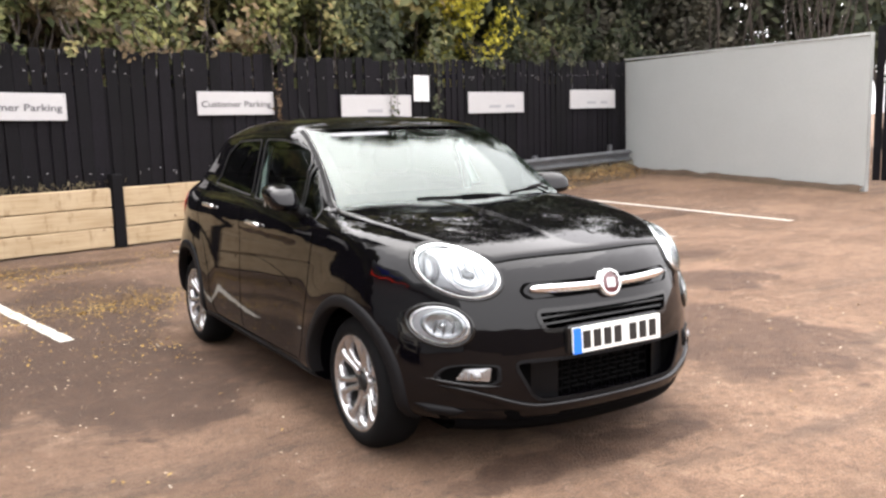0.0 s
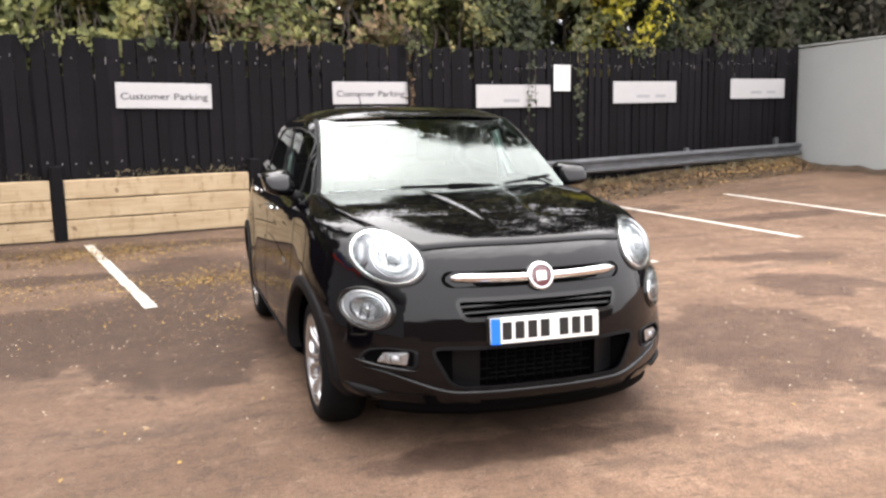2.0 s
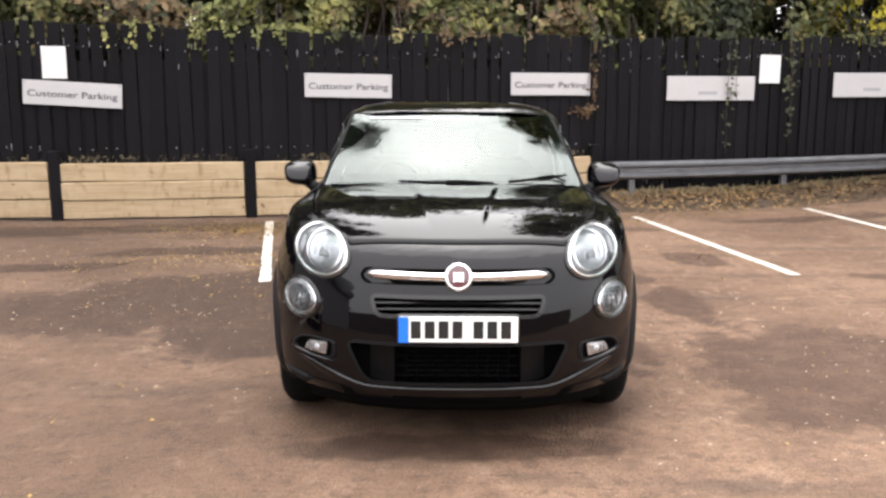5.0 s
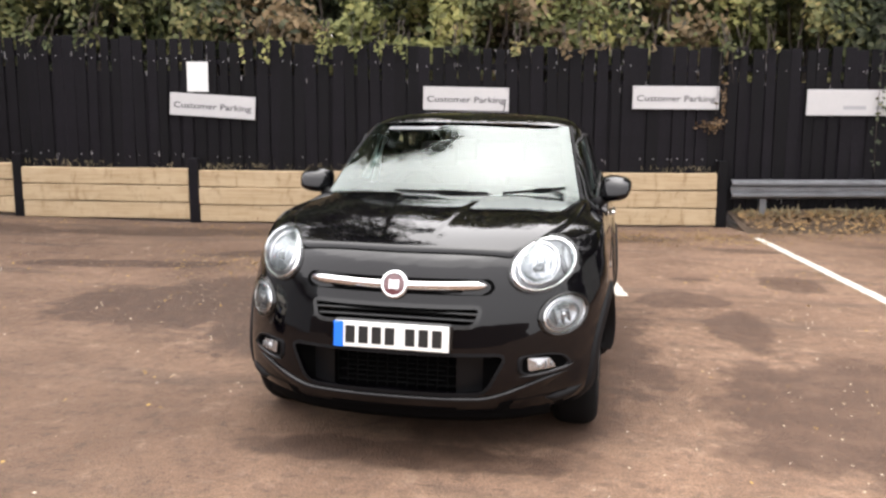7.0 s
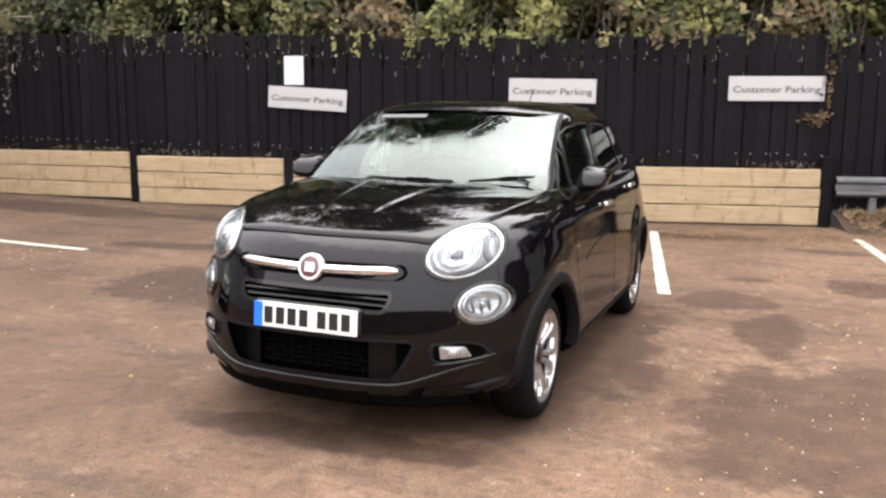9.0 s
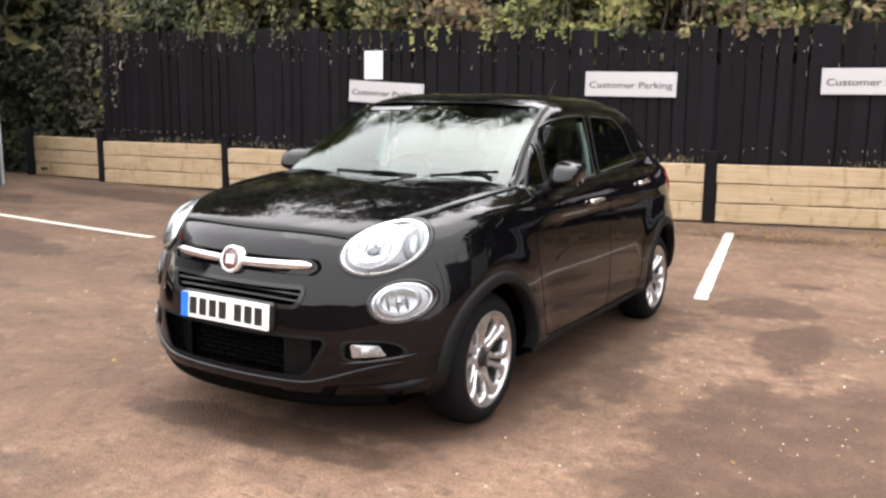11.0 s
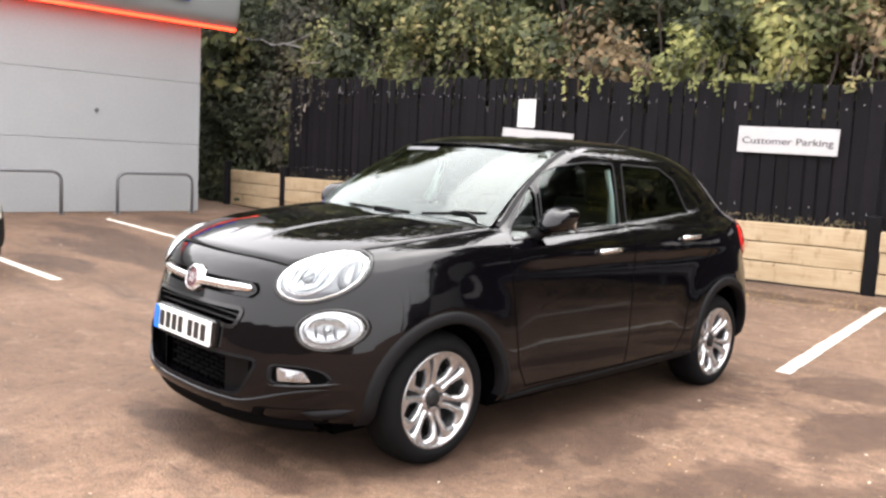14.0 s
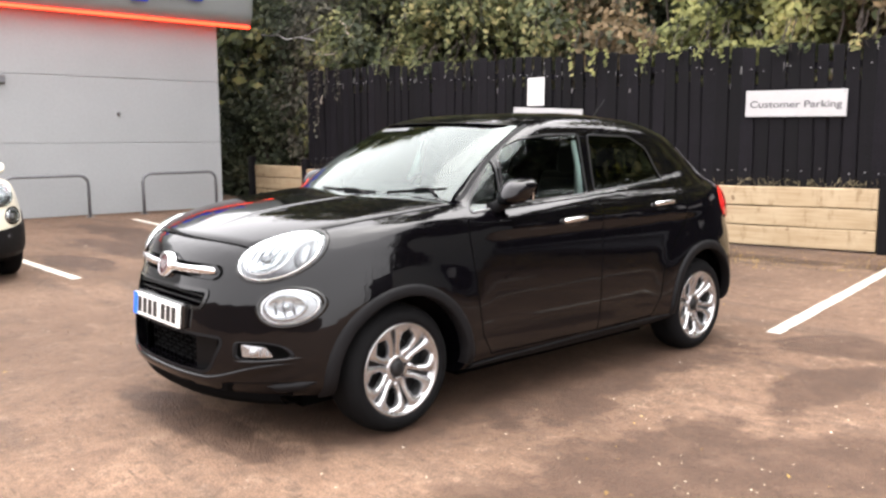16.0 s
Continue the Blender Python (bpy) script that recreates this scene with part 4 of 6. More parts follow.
def dense(points, step):
    out = []
    for i, p in enumerate(points):
        q = points[(i + 1) % len(points)]
        n = max(1, int(math.dist(p, q) / step))
        out += [(p[0] + (q[0] - p[0]) * k / n, p[1] + (q[1] - p[1]) * k / n) for k in range(n)]
    return out


def ellipse(cx, cz, rx, rz, n=40, tilt=0.0, drop=0.0):
    c, s = math.cos(radians(tilt)), math.sin(radians(tilt))
    out = []
    for k in range(n):
        a = 6.2831853 * k / n
        u, v = rx * math.cos(a) * (1 + drop * math.sin(a)), rz * math.sin(a)
        out.append((cx + c * u - s * v, cz + s * u + c * v))
    return out


def build_car(paint, m, label, plate=True, lift=(0.02, 0.02), cladding=False):
    car = thing("car", label, "car", m)
    fine = (8, 30, 34, 14) if plate else (4, 22, 18, 14)
    skin = shell_mesh(SHELL, fine[0], 0.0, *fine[1:], sculpt=True)
    tree = BVHTree.FromBMesh(skin)
    # the windscreen has an even curve of its own
    pane = bmesh.new()
    up = np.polyfit([q[1] for q in SHELL[12:17]], [q[0] for q in SHELL[12:17]], 2)
    grid = []
    for i in range(61):
        z = 1.06 + 0.50 * i / 60
        grid.append([pane.verts.new((x, float(np.polyval(up, z + 0.035 * (x / 0.72) ** 2)) + 0.006 + 0.125 * (x / 0.78) ** 2, z)) for x in np.linspace(-0.85, 0.85, 69)])
    for A, B in zip(grid, grid[1:]):
        for k in range(68):
            pane.faces.new((A[k], A[k + 1], B[k + 1], B[k]))
    pane_tree = BVHTree.FromBMesh(pane)
    pane.free()
    skin_me = bpy.data.meshes.new("skin")
    skin.to_mesh(skin_me)
    skin.free()
    AX = {"f": Vector((0, 1, 0)), "l": Vector((-1, 0, 0)), "r": Vector((1, 0, 0))}

    def cast(u, v, way, on=None):
        """The skin's place and outward normal seen from the front (u = x), or from a side (u = y)."""
        if way == "f":
            o, d = Vector((u, -3, v)), AX["f"]
        elif way == "l":
            o, d = Vector((3, u, v)), AX["l"]
        elif way == "r":
            o, d = Vector((-3, u, v)), AX["r"]
        else:
            o, d = Vector((u, v, 3)), Vector((0, 0, -1))
        on = on or tree
        hit, nor, _, _ = on.ray_cast(o, d)
        if hit is None:
            hit, nor, _, _ = on.find_nearest(o + d * (3 - 0.7))
        return hit, (nor if nor.dot(d) < 0 else -nor)

    def patch(outline, way, rise, rings=5, edge=0.0, on=None):
        """A sheet over the skin inside the outline; rise(f) is its height, f from the rim (0) to the middle (1)."""
        bm = bmesh.new()
        cu, cv = sum(p[0] for p in outline) / len(outline), sum(p[1] for p in outline) / len(outline)
        rows = []
        for k in range(rings):
            f = k / rings
            row = []
            for u, v in outline:
                p, n = cast(cu + (u - cu) * (1 - f), cv + (v - cv) * (1 - f), way, on)
                row.append(bm.verts.new(p + n * rise(f)))
            rows.append(row)
        p, n = cast(cu, cv, way, on)
        mid = bm.verts.new(p + n * rise(1.0))
        q = len(outline)
        for A, B in zip(rows, rows[1:]):
            for k in range(q):
                bm.faces.new((A[k], A[(k + 1) % q], B[(k + 1) % q], B[k]))
        for k in range(q):
            bm.faces.new((rows[-1][k], rows[-1][(k + 1) % q], mid))
        if edge:
            skirt = []
            for u, v in outline:
                p, n = cast(u, v, way)
                skirt.append(bm.verts.new(p + n * edge))
            for k in range(q):
                bm.faces.new((skirt[k], skirt[(k + 1) % q], rows[0][(k + 1) % q], rows[0][k]))
        return bm

    def band(outline, way, inner, h0, h1, width_h):
        """A raised ring along the outline: inner scales towards the middle."""
        bm = bmesh.new()
        cu, cv = sum(p[0] for p in outline) / len(outline), sum(p[1] for p in outline) / len(outline)
        rows = []
        for f, h in ((0.0, h0), (0.0, width_h), (0.5, h1), (1.0, width_h), (1.0, h0)):
            row = []
            for u, v in outline:
                k = 1 - (1 - inner) * f
                p, n = cast(cu + (u - cu) * k, cv + (v - cv) * k, way)
                row.append(bm.verts.new(p + n * h))
            rows.append(row)
        q = len(outline)
        for A, B in zip(rows, rows[1:]):
            for k in range(q):
                bm.faces.new((A[k], A[(k + 1) % q], B[(k + 1) % q], B[k]))
        return bm

    def seam(path, way, width=0.006, rise=0.0006, closed=False):
        """A narrow strip along a path over the skin."""
        bm = bmesh.new()
        pts = []
        for (u0, v0), (u1, v1) in zip(path, path[1:]):
            n = max(2, int(math.dist((u0, v0), (u1, v1)) / 0.02))
            pts += [(u0 + (u1 - u0) * k / n, v0 + (v1 - v0) * k / n) for k in range(n)]
        pts.append(path[-1])
        P = [cast(u, v, way) for u, v in pts]
        rows = []
        for i, (p, n) in enumerate(P):
            d = P[min(i + 1, len(P) - 1)][0] - P[max(i - 1, 0)][0]
            s = n.cross(d).normalized() * width / 2
            rows.append([bm.verts.new(p + s - n * 0.002), bm.verts.new(p + s + n * rise), bm.verts.new(p - s + n * rise), bm.verts.new(p - s - n * 0.002)])
        for A, B in zip(rows, rows[1:]):
            for k in range(3):
                bm.faces.new((A[k], A[k + 1], B[k + 1], B[k]))
        return bm

    flip = lambda pts: [(-u, v) for u, v in reversed(pts)]

    # openings
    front_win = dense(rounded([(0.775, 1.086), (0.790, 1.318), (0.87, 1.388), (0.99, 1.428), (1.20, 1.450), (1.475, 1.453), (1.452, 1.112)], 0.03), 0.05)
    quarter = dense(rounded([(0.478, 1.057), (0.760, 1.322), (0.750, 1.080)], 0.015), 0.05)
    rear_win = dense(rounded([(1.522, 1.120), (1.555, 1.450), (1.96, 1.440), (2.12, 1.366), (2.225, 1.168)], 0.03), 0.05)
    screen = dense(rounded([(-0.708, 1.118), (-0.598, 1.500), (-0.3, 1.517), (0.3, 1.517), (0.598, 1.500), (0.708, 1.118), (0.4, 1.112), (-0.4, 1.112)], 0.05), 0.05)
    rear_screen = rounded([(-0.55, 1.20), (-0.48, 1.42), (0.48, 1.42), (0.55, 1.20)], 0.06)
    cabin = [
        (0.62, 0.36, 1.0, 3.2, 0.70, 0.36, 2.75, 0.40, 2.3, 0.0),
        (0.55, 0.80, 1.0, 3.2, 0.80, 0.80, 2.95, 0.80, 2.3, 0.0),
        (0.50, 1.06, 1.0, 3.2, 0.755, 1.06, 3.0, 1.08, 2.3, 0.0),
    ] + [(yf + 0.055, zf - 0.02, ycf + 0.02, n, w - 0.04, zs - 0.015, yr - 0.08, zr - 0.02, ycr, bow) for yf, zf, ycf, n, w, zs, yr, zr, ycr, bow in SHELL[13:17]] + [(1.26, 1.526, 1.72, 3.0, 0.50, 1.516, 2.55, 1.519, 1.95, 0.0), (1.60, 1.542, 1.80, 2.4, 0.15, 1.542, 2.15, 1.542, 1.90, 0.0)]
    cutters = [shell_mesh(cabin, 2)]
    for side in (-1, 1):
        for o in (front_win, quarter, rear_win):
            cutters.append(prism(o, "x", side * 0.40, side * 1.2))
        for wy in (0.0, 2.57):
            c = lathe([(side * 0.56, 0.001), (side * 0.56, 0.368), (side * 1.2, 0.368), (side * 1.2, 0.001)], 48)
            bmesh.ops.remove_doubles(c, verts=c.verts[:], dist=0.01)
            bmesh.ops.translate(c, vec=(0, wy, 0.340), verts=c.verts[:])
            cutters.append(c)
    cutters.append(prism(screen, "y", -0.3, 1.30))
    cutters.append(prism(rear_screen, "y", 2.45, 3.6))
    grille_o = rounded([(-0.372, 0.744), (-0.346, 0.662), (0.346, 0.662), (0.372, 0.744)], 0.03)
    mouth_o = rounded([(-0.485, 0.545), (-0.395, 0.372), (0.395, 0.372), (0.485, 0.545)], 0.05)
    cutters.insert(0, prism(grille_o, "y", -1.2, -0.66))
    cutters.insert(0, prism(mouth_o, "y", -1.2, -0.685))
    body = carve(skin_me.copy(), cutters)
    # smooth shading that follows the uncut skin
    normals = []
    body.calc_loop_triangles()
    for poly in body.polygons:
        pn = poly.normal
        for vi in poly.vertices:
            p = body.vertices[vi].co
            hit, nor, idx, d = tree.find_nearest(p)
            ok = d is not None and d < 0.002 and abs(nor.dot(pn)) > 0.8
            if ok:
                acc = Vector((0, 0, 0))
                sp = skin_me.polygons[idx]
                ws = 0.0
                for k in sp.vertices:
                    w = 1.0 / (0.0005 + (skin_me.vertices[k].co - p).length_squared)
                    acc += skin_me.vertices[k].normal * w
                nn = acc.normalized()
                normals.append(nn if nn.dot(pn) > 0 else -nn)
            else:
                normals.append(pn.copy())
    body.polygons.foreach_set("use_smooth", [True] * len(body.polygons))
    body.normals_split_custom_set([n.to_tuple() for n in normals])
    body.materials.clear()
    body.materials.append(paint)
    part("body", body, None, car, "glossy painted car body")

    # glazing
    def screen_at(u, v, depth):
        x = u * (0.708 - 0.110 * v + 0.01 * v * (1 - v))
        z = (1.112 + 0.006 * u * u) * (1 - v) + (1.518 - 0.018 * u * u) * v
        y = float(np.polyval(up, z + 0.035 * (x / 0.72) ** 2)) + 0.125 * (x / 0.78) ** 2
        return (x, y + depth * 0.6, z - depth * 0.8)

    def screen_sheet(keep, depth):
        bm = bmesh.new()
        V = [[bm.verts.new(screen_at(-1 + i / 22, j / 36, depth)) for i in range(45)] for j in range(37)]
        for j in range(36):
            for i in range(44):
                if keep(i, j):
                    bm.faces.new((V[j][i], V[j][i + 1], V[j + 1][i + 1], V[j + 1][i]))
        return bm

    part("windscreen", screen_sheet(lambda i, j: True, 0.006), M_GLASS, car, "raked windscreen reflecting sky and trees", True)
    part("screen_border", screen_sheet(lambda i, j: i < 2 or i > 41 or j < 2 or j > 34, 0.011), M_GLOSSBLACK, car, "black printed border of the windscreen", True)
    # matt strips added over the painted pillars to dull the sky's reflection
    for s in (-1, 1):
        part("pillar_dull_strip", seam([(s * 0.718, 1.112), (s * 0.674, 1.26), (s * 0.642, 1.38), (s * 0.609, 1.500)], "f", 0.024, 0.003), M_TRIM, car, "matt black strip added over the pillar to dull its sky reflection")
    part("screen_surround", seam(screen + screen[:1], "f", 0.014, 0.002), M_GLOSSBLACK, car)
    for way, s in (("l", 1), ("r", -1)):
        part("door_window", patch(front_win, way, lambda f: -0.005, 6), M_SIDEGLASS, car, smooth=True)
        part("quarter_window", patch(quarter, way, lambda f: -0.005, 4), M_SIDEGLASS, car, smooth=True)
        part("rear_door_window", patch(rear_win, way, lambda f: -0.005, 6), M_TINT, car, "dark privacy glass", True)
        for o in (front_win, quarter, rear_win):
            part("window_seal", seam(o + o[:1], way, 0.009, 0.002), M_SEALGREY, car, "grey rubber window seal")
        sill = [(0.49, 1.058), (0.9, 1.076), (1.4, 1.098), (1.9, 1.128), (2.27, 1.158)]
        part("waist_strip", seam(sill, way, 0.012, 0.006), M_GLOSSBLACK, car)
        # shut lines
        for path in ([(0.43, 1.05), (0.425, 0.95), (0.445, 0.80), (0.475, 0.45), (0.55, 0.335), (1.42, 0.33)],
                     [(1.49, 1.11), (1.49, 0.95), (1.465, 0.72), (1.42, 0.33)],
                     [(2.30, 1.165), (2.38, 1.02), (2.36, 0.90), (2.22, 0.78), (2.08, 0.60), (2.04, 0.45), (1.96, 0.335), (1.42, 0.33)]):
            part("shut_line", seam(path, way, 0.007), M_SEAM, car)
        # sill cladding
        part("sill_cladding", patch(dense(rounded([(0.40, 0.225), (0.42, 0.30), (1.3, 0.315), (2.16, 0.32), (2.18, 0.235)], 0.02), 0.06), way, lambda f: 0.010 if f < 0.9 else 0.012, 4, -0.004), M_TRIM, car, "black plastic sill cladding")
        # wheel arch cladding
        for wy, a0, a1 in ((0.0, -4, 190), (2.57, -10, 184)):
            bm = bmesh.new()
            rows = []
            for k in range(41):
                a = radians(a0 + (a1 - a0) * k / 40)
                row = []
                for r, h in ((0.363, -0.06), (0.363, 0.009), (0.369, 0.013), (0.402, 0.011), (0.414, 0.007), (0.418, -0.004)):
                    u, v = wy + r * math.cos(a), 0.340 + r * math.sin(a)
                    p, n = cast(u, max(v, 0.28), way)
                    p = Vector((p.x, u, v)) if h > -0.05 else Vector((s * (abs(p.x) - 0.05), u, v))
                    row.append(bm.verts.new(p + Vector((s, 0, 0)) * max(h, 0 if h < -0.05 else h)))
                rows.append(row)
            for A, B in zip(rows, rows[1:]):
                for k in range(5):
                    bm.faces.new((A[k], A[k + 1], B[k + 1], B[k]))
            part("arch_cladding", bm, M_TRIM, car, "black plastic wheel arch cladding", True)
        # handles
        for u, v in ((1.225, 0.976), (2.105, 1.020)):
            p, n = cast(u, v, way)
            recess = part("handle_recess", patch(ellipse(u - 0.02, v - 0.004, 0.085, 0.032, 20), way, lambda f: 0.001, 3), M_GLOSSBLACK, car)
            hb = bmesh.new()
            add_box(hb, (0.024, 0.20, 0.026), None, 0.010, 3)
            for vt in hb.verts:
                vt.co.x += s * (-0.018 * (vt.co.y / 0.1) ** 2)
            part("door_handle", hb, M_CHROME, car, "chrome door handle", True, m=Matrix.Translation(p + n * 0.030) @ pose(0, 0, 0, 2, 0, 0))
        # mirror
        mb = bmesh.new()
        bmesh.ops.create_icosphere(mb, subdivisions=4, radius=1.0)
        for vt in mb.verts:
            x, y, z = vt.co
            q = 1.0 / max(1e-6, (abs(x) ** 3 + abs(y) ** 2.4 + abs(z) ** 3) ** (1 / 2.9))
            x, y, z = x * q, y * q, z * q
            y = min(y, 0.42)
            vt.co = (s * (0.892 + 0.088 * x + 0.012 * z), 0.740 + 0.115 * y - 0.02 * x + 0.04 * z, 1.158 + 0.070 * z * (1 - 0.12 * x))
        mirror = part("door_mirror", mb, paint, car, "painted door mirror", True)
        part("mirror_glass", box((0.135, 0.006, 0.09), None, 0.002), M_MIRROR, mirror, m=pose(s * 0.897, 0.787, 1.158, 0, 0, s * -6))
        part("mirror_base", tube([(s * 0.775, 0.66, 1.06), (s * 0.82, 0.69, 1.09), (s * 0.875, 0.725, 1.125)], 0.034, 10, taper=(1.2, 0.9, 1.0)), M_TRIM, mirror, "black plastic mirror stalk", True)
        part("mirror_lamp", box((0.09, 0.012, 0.014), None, 0.004), M_CHROME, mirror, m=pose(s * 0.915, 0.648, 1.127, 0, 0, -s * 10))
        # tail lamp
        part("tail_lamp", patch(ellipse(3.03, 0.99, 0.16, 0.12, 28), way, lambda f: 0.004 + 0.02 * math.sqrt(f * (2 - f)), 5), M_RED, car, "red tail lamp", True)
        # raised strip shaped after the bay line's reflection on the door
        part("door_reflection_strip", seam([(0.66, 0.715), (0.74, 0.738), (0.84, 0.757), (0.97, 0.775), (1.11, 0.787), (1.25, 0.794), (1.38, 0.794), (1.47, 0.788), (1.53, 0.776), (1.555, 0.760), (1.55, 0.748)], way, 0.012, 0.003), paint, car)
        # front lamps
        hx, hz = s * 0.608, 0.902
        ho = ellipse(hx, hz, 0.136, 0.104, 44, s * 14)
        part("headlamp_surround", band([(hx + (u - hx) * 1.06, hz + (v - hz) * 1.06) for u, v in ho], "f", 0.93, -0.004, 0.010, 0.005), M_GLOSSBLACK, car, smooth=True)
        lamp = part("headlamp", patch(ho, "f", lambda f: 0.001 + 0.003 * f, 6), M_LAMPGREY, car, "round clear headlamp with chrome reflector", True)
        part("lamp_ring", band(ellipse(hx, hz, 0.131, 0.099, 40, s * 14), "f", 0.90, 0.001, 0.016, 0.010), M_CHROME, lamp, smooth=True)
        bx, bz = hx - s * 0.024, hz + 0.002
        part("main_bowl", patch(ellipse(bx, bz, 0.078, 0.074, 32), "f", lambda f: 0.017 - 0.014 * math.sqrt(f * (2 - f)), 7, 0.001), M_REFLECTOR, lamp, smooth=True)
        part("bowl_ring", band(ellipse(bx, bz, 0.083, 0.079, 32), "f", 0.93, 0.001, 0.020, 0.014), M_CHROME, lamp, smooth=True)
        # facets of the bowl, and the shield before the bulb
        for k in range(5):
            part("bowl_facet", patch(ellipse(bx + s * (-0.052 + 0.026 * k), bz + 0.006, 0.0045, 0.048 - 0.010 * abs(k - 2), 12), "f", lambda f: 0.012 + 0.005 * f, 3, 0.001), M_REFLECTOR, lamp, smooth=True)
        part("bulb_shield", patch(ellipse(bx + s * 0.004, bz - 0.012, 0.022, 0.016, 20), "f", lambda f: 0.010 + 0.010 * math.sqrt(f * (2 - f)), 4, -0.002), M_LAMPGREY, lamp, smooth=True)
        # the indicator sits at the outer end behind a dark bezel
        part("outer_bezel", patch(ellipse(hx + s * 0.086, hz + 0.012, 0.022, 0.062, 20, s * 16), "f", lambda f: 0.006 + 0.003 * f, 3, 0.001), M_BEZEL, lamp, smooth=True)
        part("indicator", patch(ellipse(hx + s * 0.092, hz + 0.010, 0.011, 0.040, 16, s * 16), "f", lambda f: 0.011 + 0.004 * f, 3, 0.001), M_LAMPWHITE, lamp, smooth=True)
        part("lower_bezel", patch(ellipse(hx + s * 0.020, hz - 0.076, 0.060, 0.010, 20, s * 18), "f", lambda f: 0.006 + 0.002 * f, 3, 0.001), M_BEZEL, lamp, smooth=True)
        part("lens", patch(ho, "f", lambda f: 0.006 + 0.026 * math.sqrt(max(0, f * (2 - f))), 8), M_LENS, lamp, smooth=True)
        dx, dz = s * 0.702, 0.692
        do = ellipse(dx, dz, 0.088, 0.080, 40, s * 10)
        part("lamp_surround", band([(dx + (u - dx) * 1.16, dz + (v - dz) * 1.16) for u, v in do], "f", 0.84, -0.004, 0.012, 0.006), M_GLOSSBLACK, car, smooth=True)
        drl = part("running_lamp", patch(do, "f", lambda f: 0.001 + 0.003 * f, 5), M_LAMPWHITE, car, "round clear running lamp", True)
        part("lamp_ring", band(ellipse(dx, dz, 0.084, 0.076, 36, s * 10), "f", 0.9, 0.001, 0.012, 0.008), M_CHROME, drl, smooth=True)
        part("lamp_bowl", patch(ellipse(dx - s * 0.008, dz, 0.062, 0.058, 28), "f", lambda f: 0.015 - 0.013 * math.sqrt(f * (2 - f)), 6, 0.001), M_REFLECTOR, drl, smooth=True)
        for k in range(3):
            part("lamp_facet", patch(ellipse(dx + s * (-0.034 + 0.026 * k), dz - 0.006, 0.004, 0.036 - 0.006 * abs(k - 1), 12, s * 12), "f", lambda f: 0.010 + 0.004 * f, 3, 0.001), M_LAMPGREY, drl, smooth=True)
        part("bulb", patch(ellipse(dx - s * 0.004, dz + 0.002, 0.012, 0.014, 16), "f", lambda f: 0.008 + 0.010 * f, 3, 0.001), M_CHROME, drl, smooth=True)
        part("lens", patch(do, "f", lambda f: 0.005 + 0.020 * math.sqrt(max(0, f * (2 - f))), 7), M_LENS, drl, smooth=True)
        # fog lamp at the inner end of an eye-shaped recess
        fx, fz = s * 0.622, 0.494
        eye = [(-0.095, 0.040), (-0.095, -0.040), (0.075, -0.050), (0.128, -0.020), (0.09, 0.028), (0.02, 0.044)]
        fo = dense(rounded([(fx + s * a, fz + b) for a, b in (eye if s > 0 else eye[::-1])], 0.025), 0.03)
        fog = part("fog_lamp", band(fo, "f", 0.84, -0.004, 0.008, 0.004), M_TRIM, car, "clear wedge-shaped fog lamp in black surround", True)
        # flat black sheet: the recess's shade as colour
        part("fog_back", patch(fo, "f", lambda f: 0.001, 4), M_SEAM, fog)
        wedge = [(-0.060, 0.030), (-0.052, -0.026), (0.056, -0.022), (0.030, 0.022)]
        part("fog_reflector", patch(dense(rounded([(fx + s * a, fz + b) for a, b in (wedge if s > 0 else wedge[::-1])], 0.008), 0.015), "f", lambda f: 0.007 + 0.004 * f, 4, 0.0), M_REFLECTOR, fog, smooth=True)
        part("fog_bulb", patch(ellipse(fx - s * 0.012, fz, 0.013, 0.014, 16), "f", lambda f: 0.013 + 0.006 * f, 3, 0.006), M_LENSBALL, fog, smooth=True)
        for k in range(2):
            part("fog_facet", patch(ellipse(fx + s * (0.014 + 0.022 * k), fz - 0.004, 0.003, 0.018 - 0.006 * k, 10), "f", lambda f: 0.012 + 0.003 * f, 2, 0.006), M_LAMPGREY, fog)
        if cladding:
            co = [(0.46, 0.285), (0.84, 0.285), (0.87, 0.62), (0.72, 0.58), (0.50, 0.555)]
            part("bumper_cladding", patch(dense(rounded(co if s > 0 else flip(co), 0.03), 0.04), "f", lambda f: 0.016, 4, -0.004), M_TRIM, car, "black plastic lower bumper cladding")

    # a blade under the lower grille that climbs towards both wheels
    def blade(path, prof):
        bm = bmesh.new()
        rows = []
        for i, (u, v) in enumerate(path):
            p, n = cast(u, v, "f")
            e = ease(min(i, len(path) - 1 - i) / 4 + 0.12)
            rows.append([bm.verts.new(p + n * (h * e if h > 0 else h) + Vector((0, 0, dz * e))) for dz, h in prof])
        for A, B in zip(rows, rows[1:]):
            for k in range(len(prof) - 1):
                bm.faces.new((A[k], A[k + 1], B[k + 1], B[k]))
        return bm

    lip_at = lambda u: 0.356 + 0.085 * ease((abs(u) - 0.36) / 0.36)
    part("bumper_lip", blade([(-0.735 + 1.47 * k / 60, lip_at(-0.735 + 1.47 * k / 60)) for k in range(61)], [(0.005, -0.003), (0.004, 0.009), (-0.001, 0.012), (-0.010, 0.011), (-0.024, 0.006), (-0.040, -0.003)]), paint, car, "glossy lip under the lower grille", True)
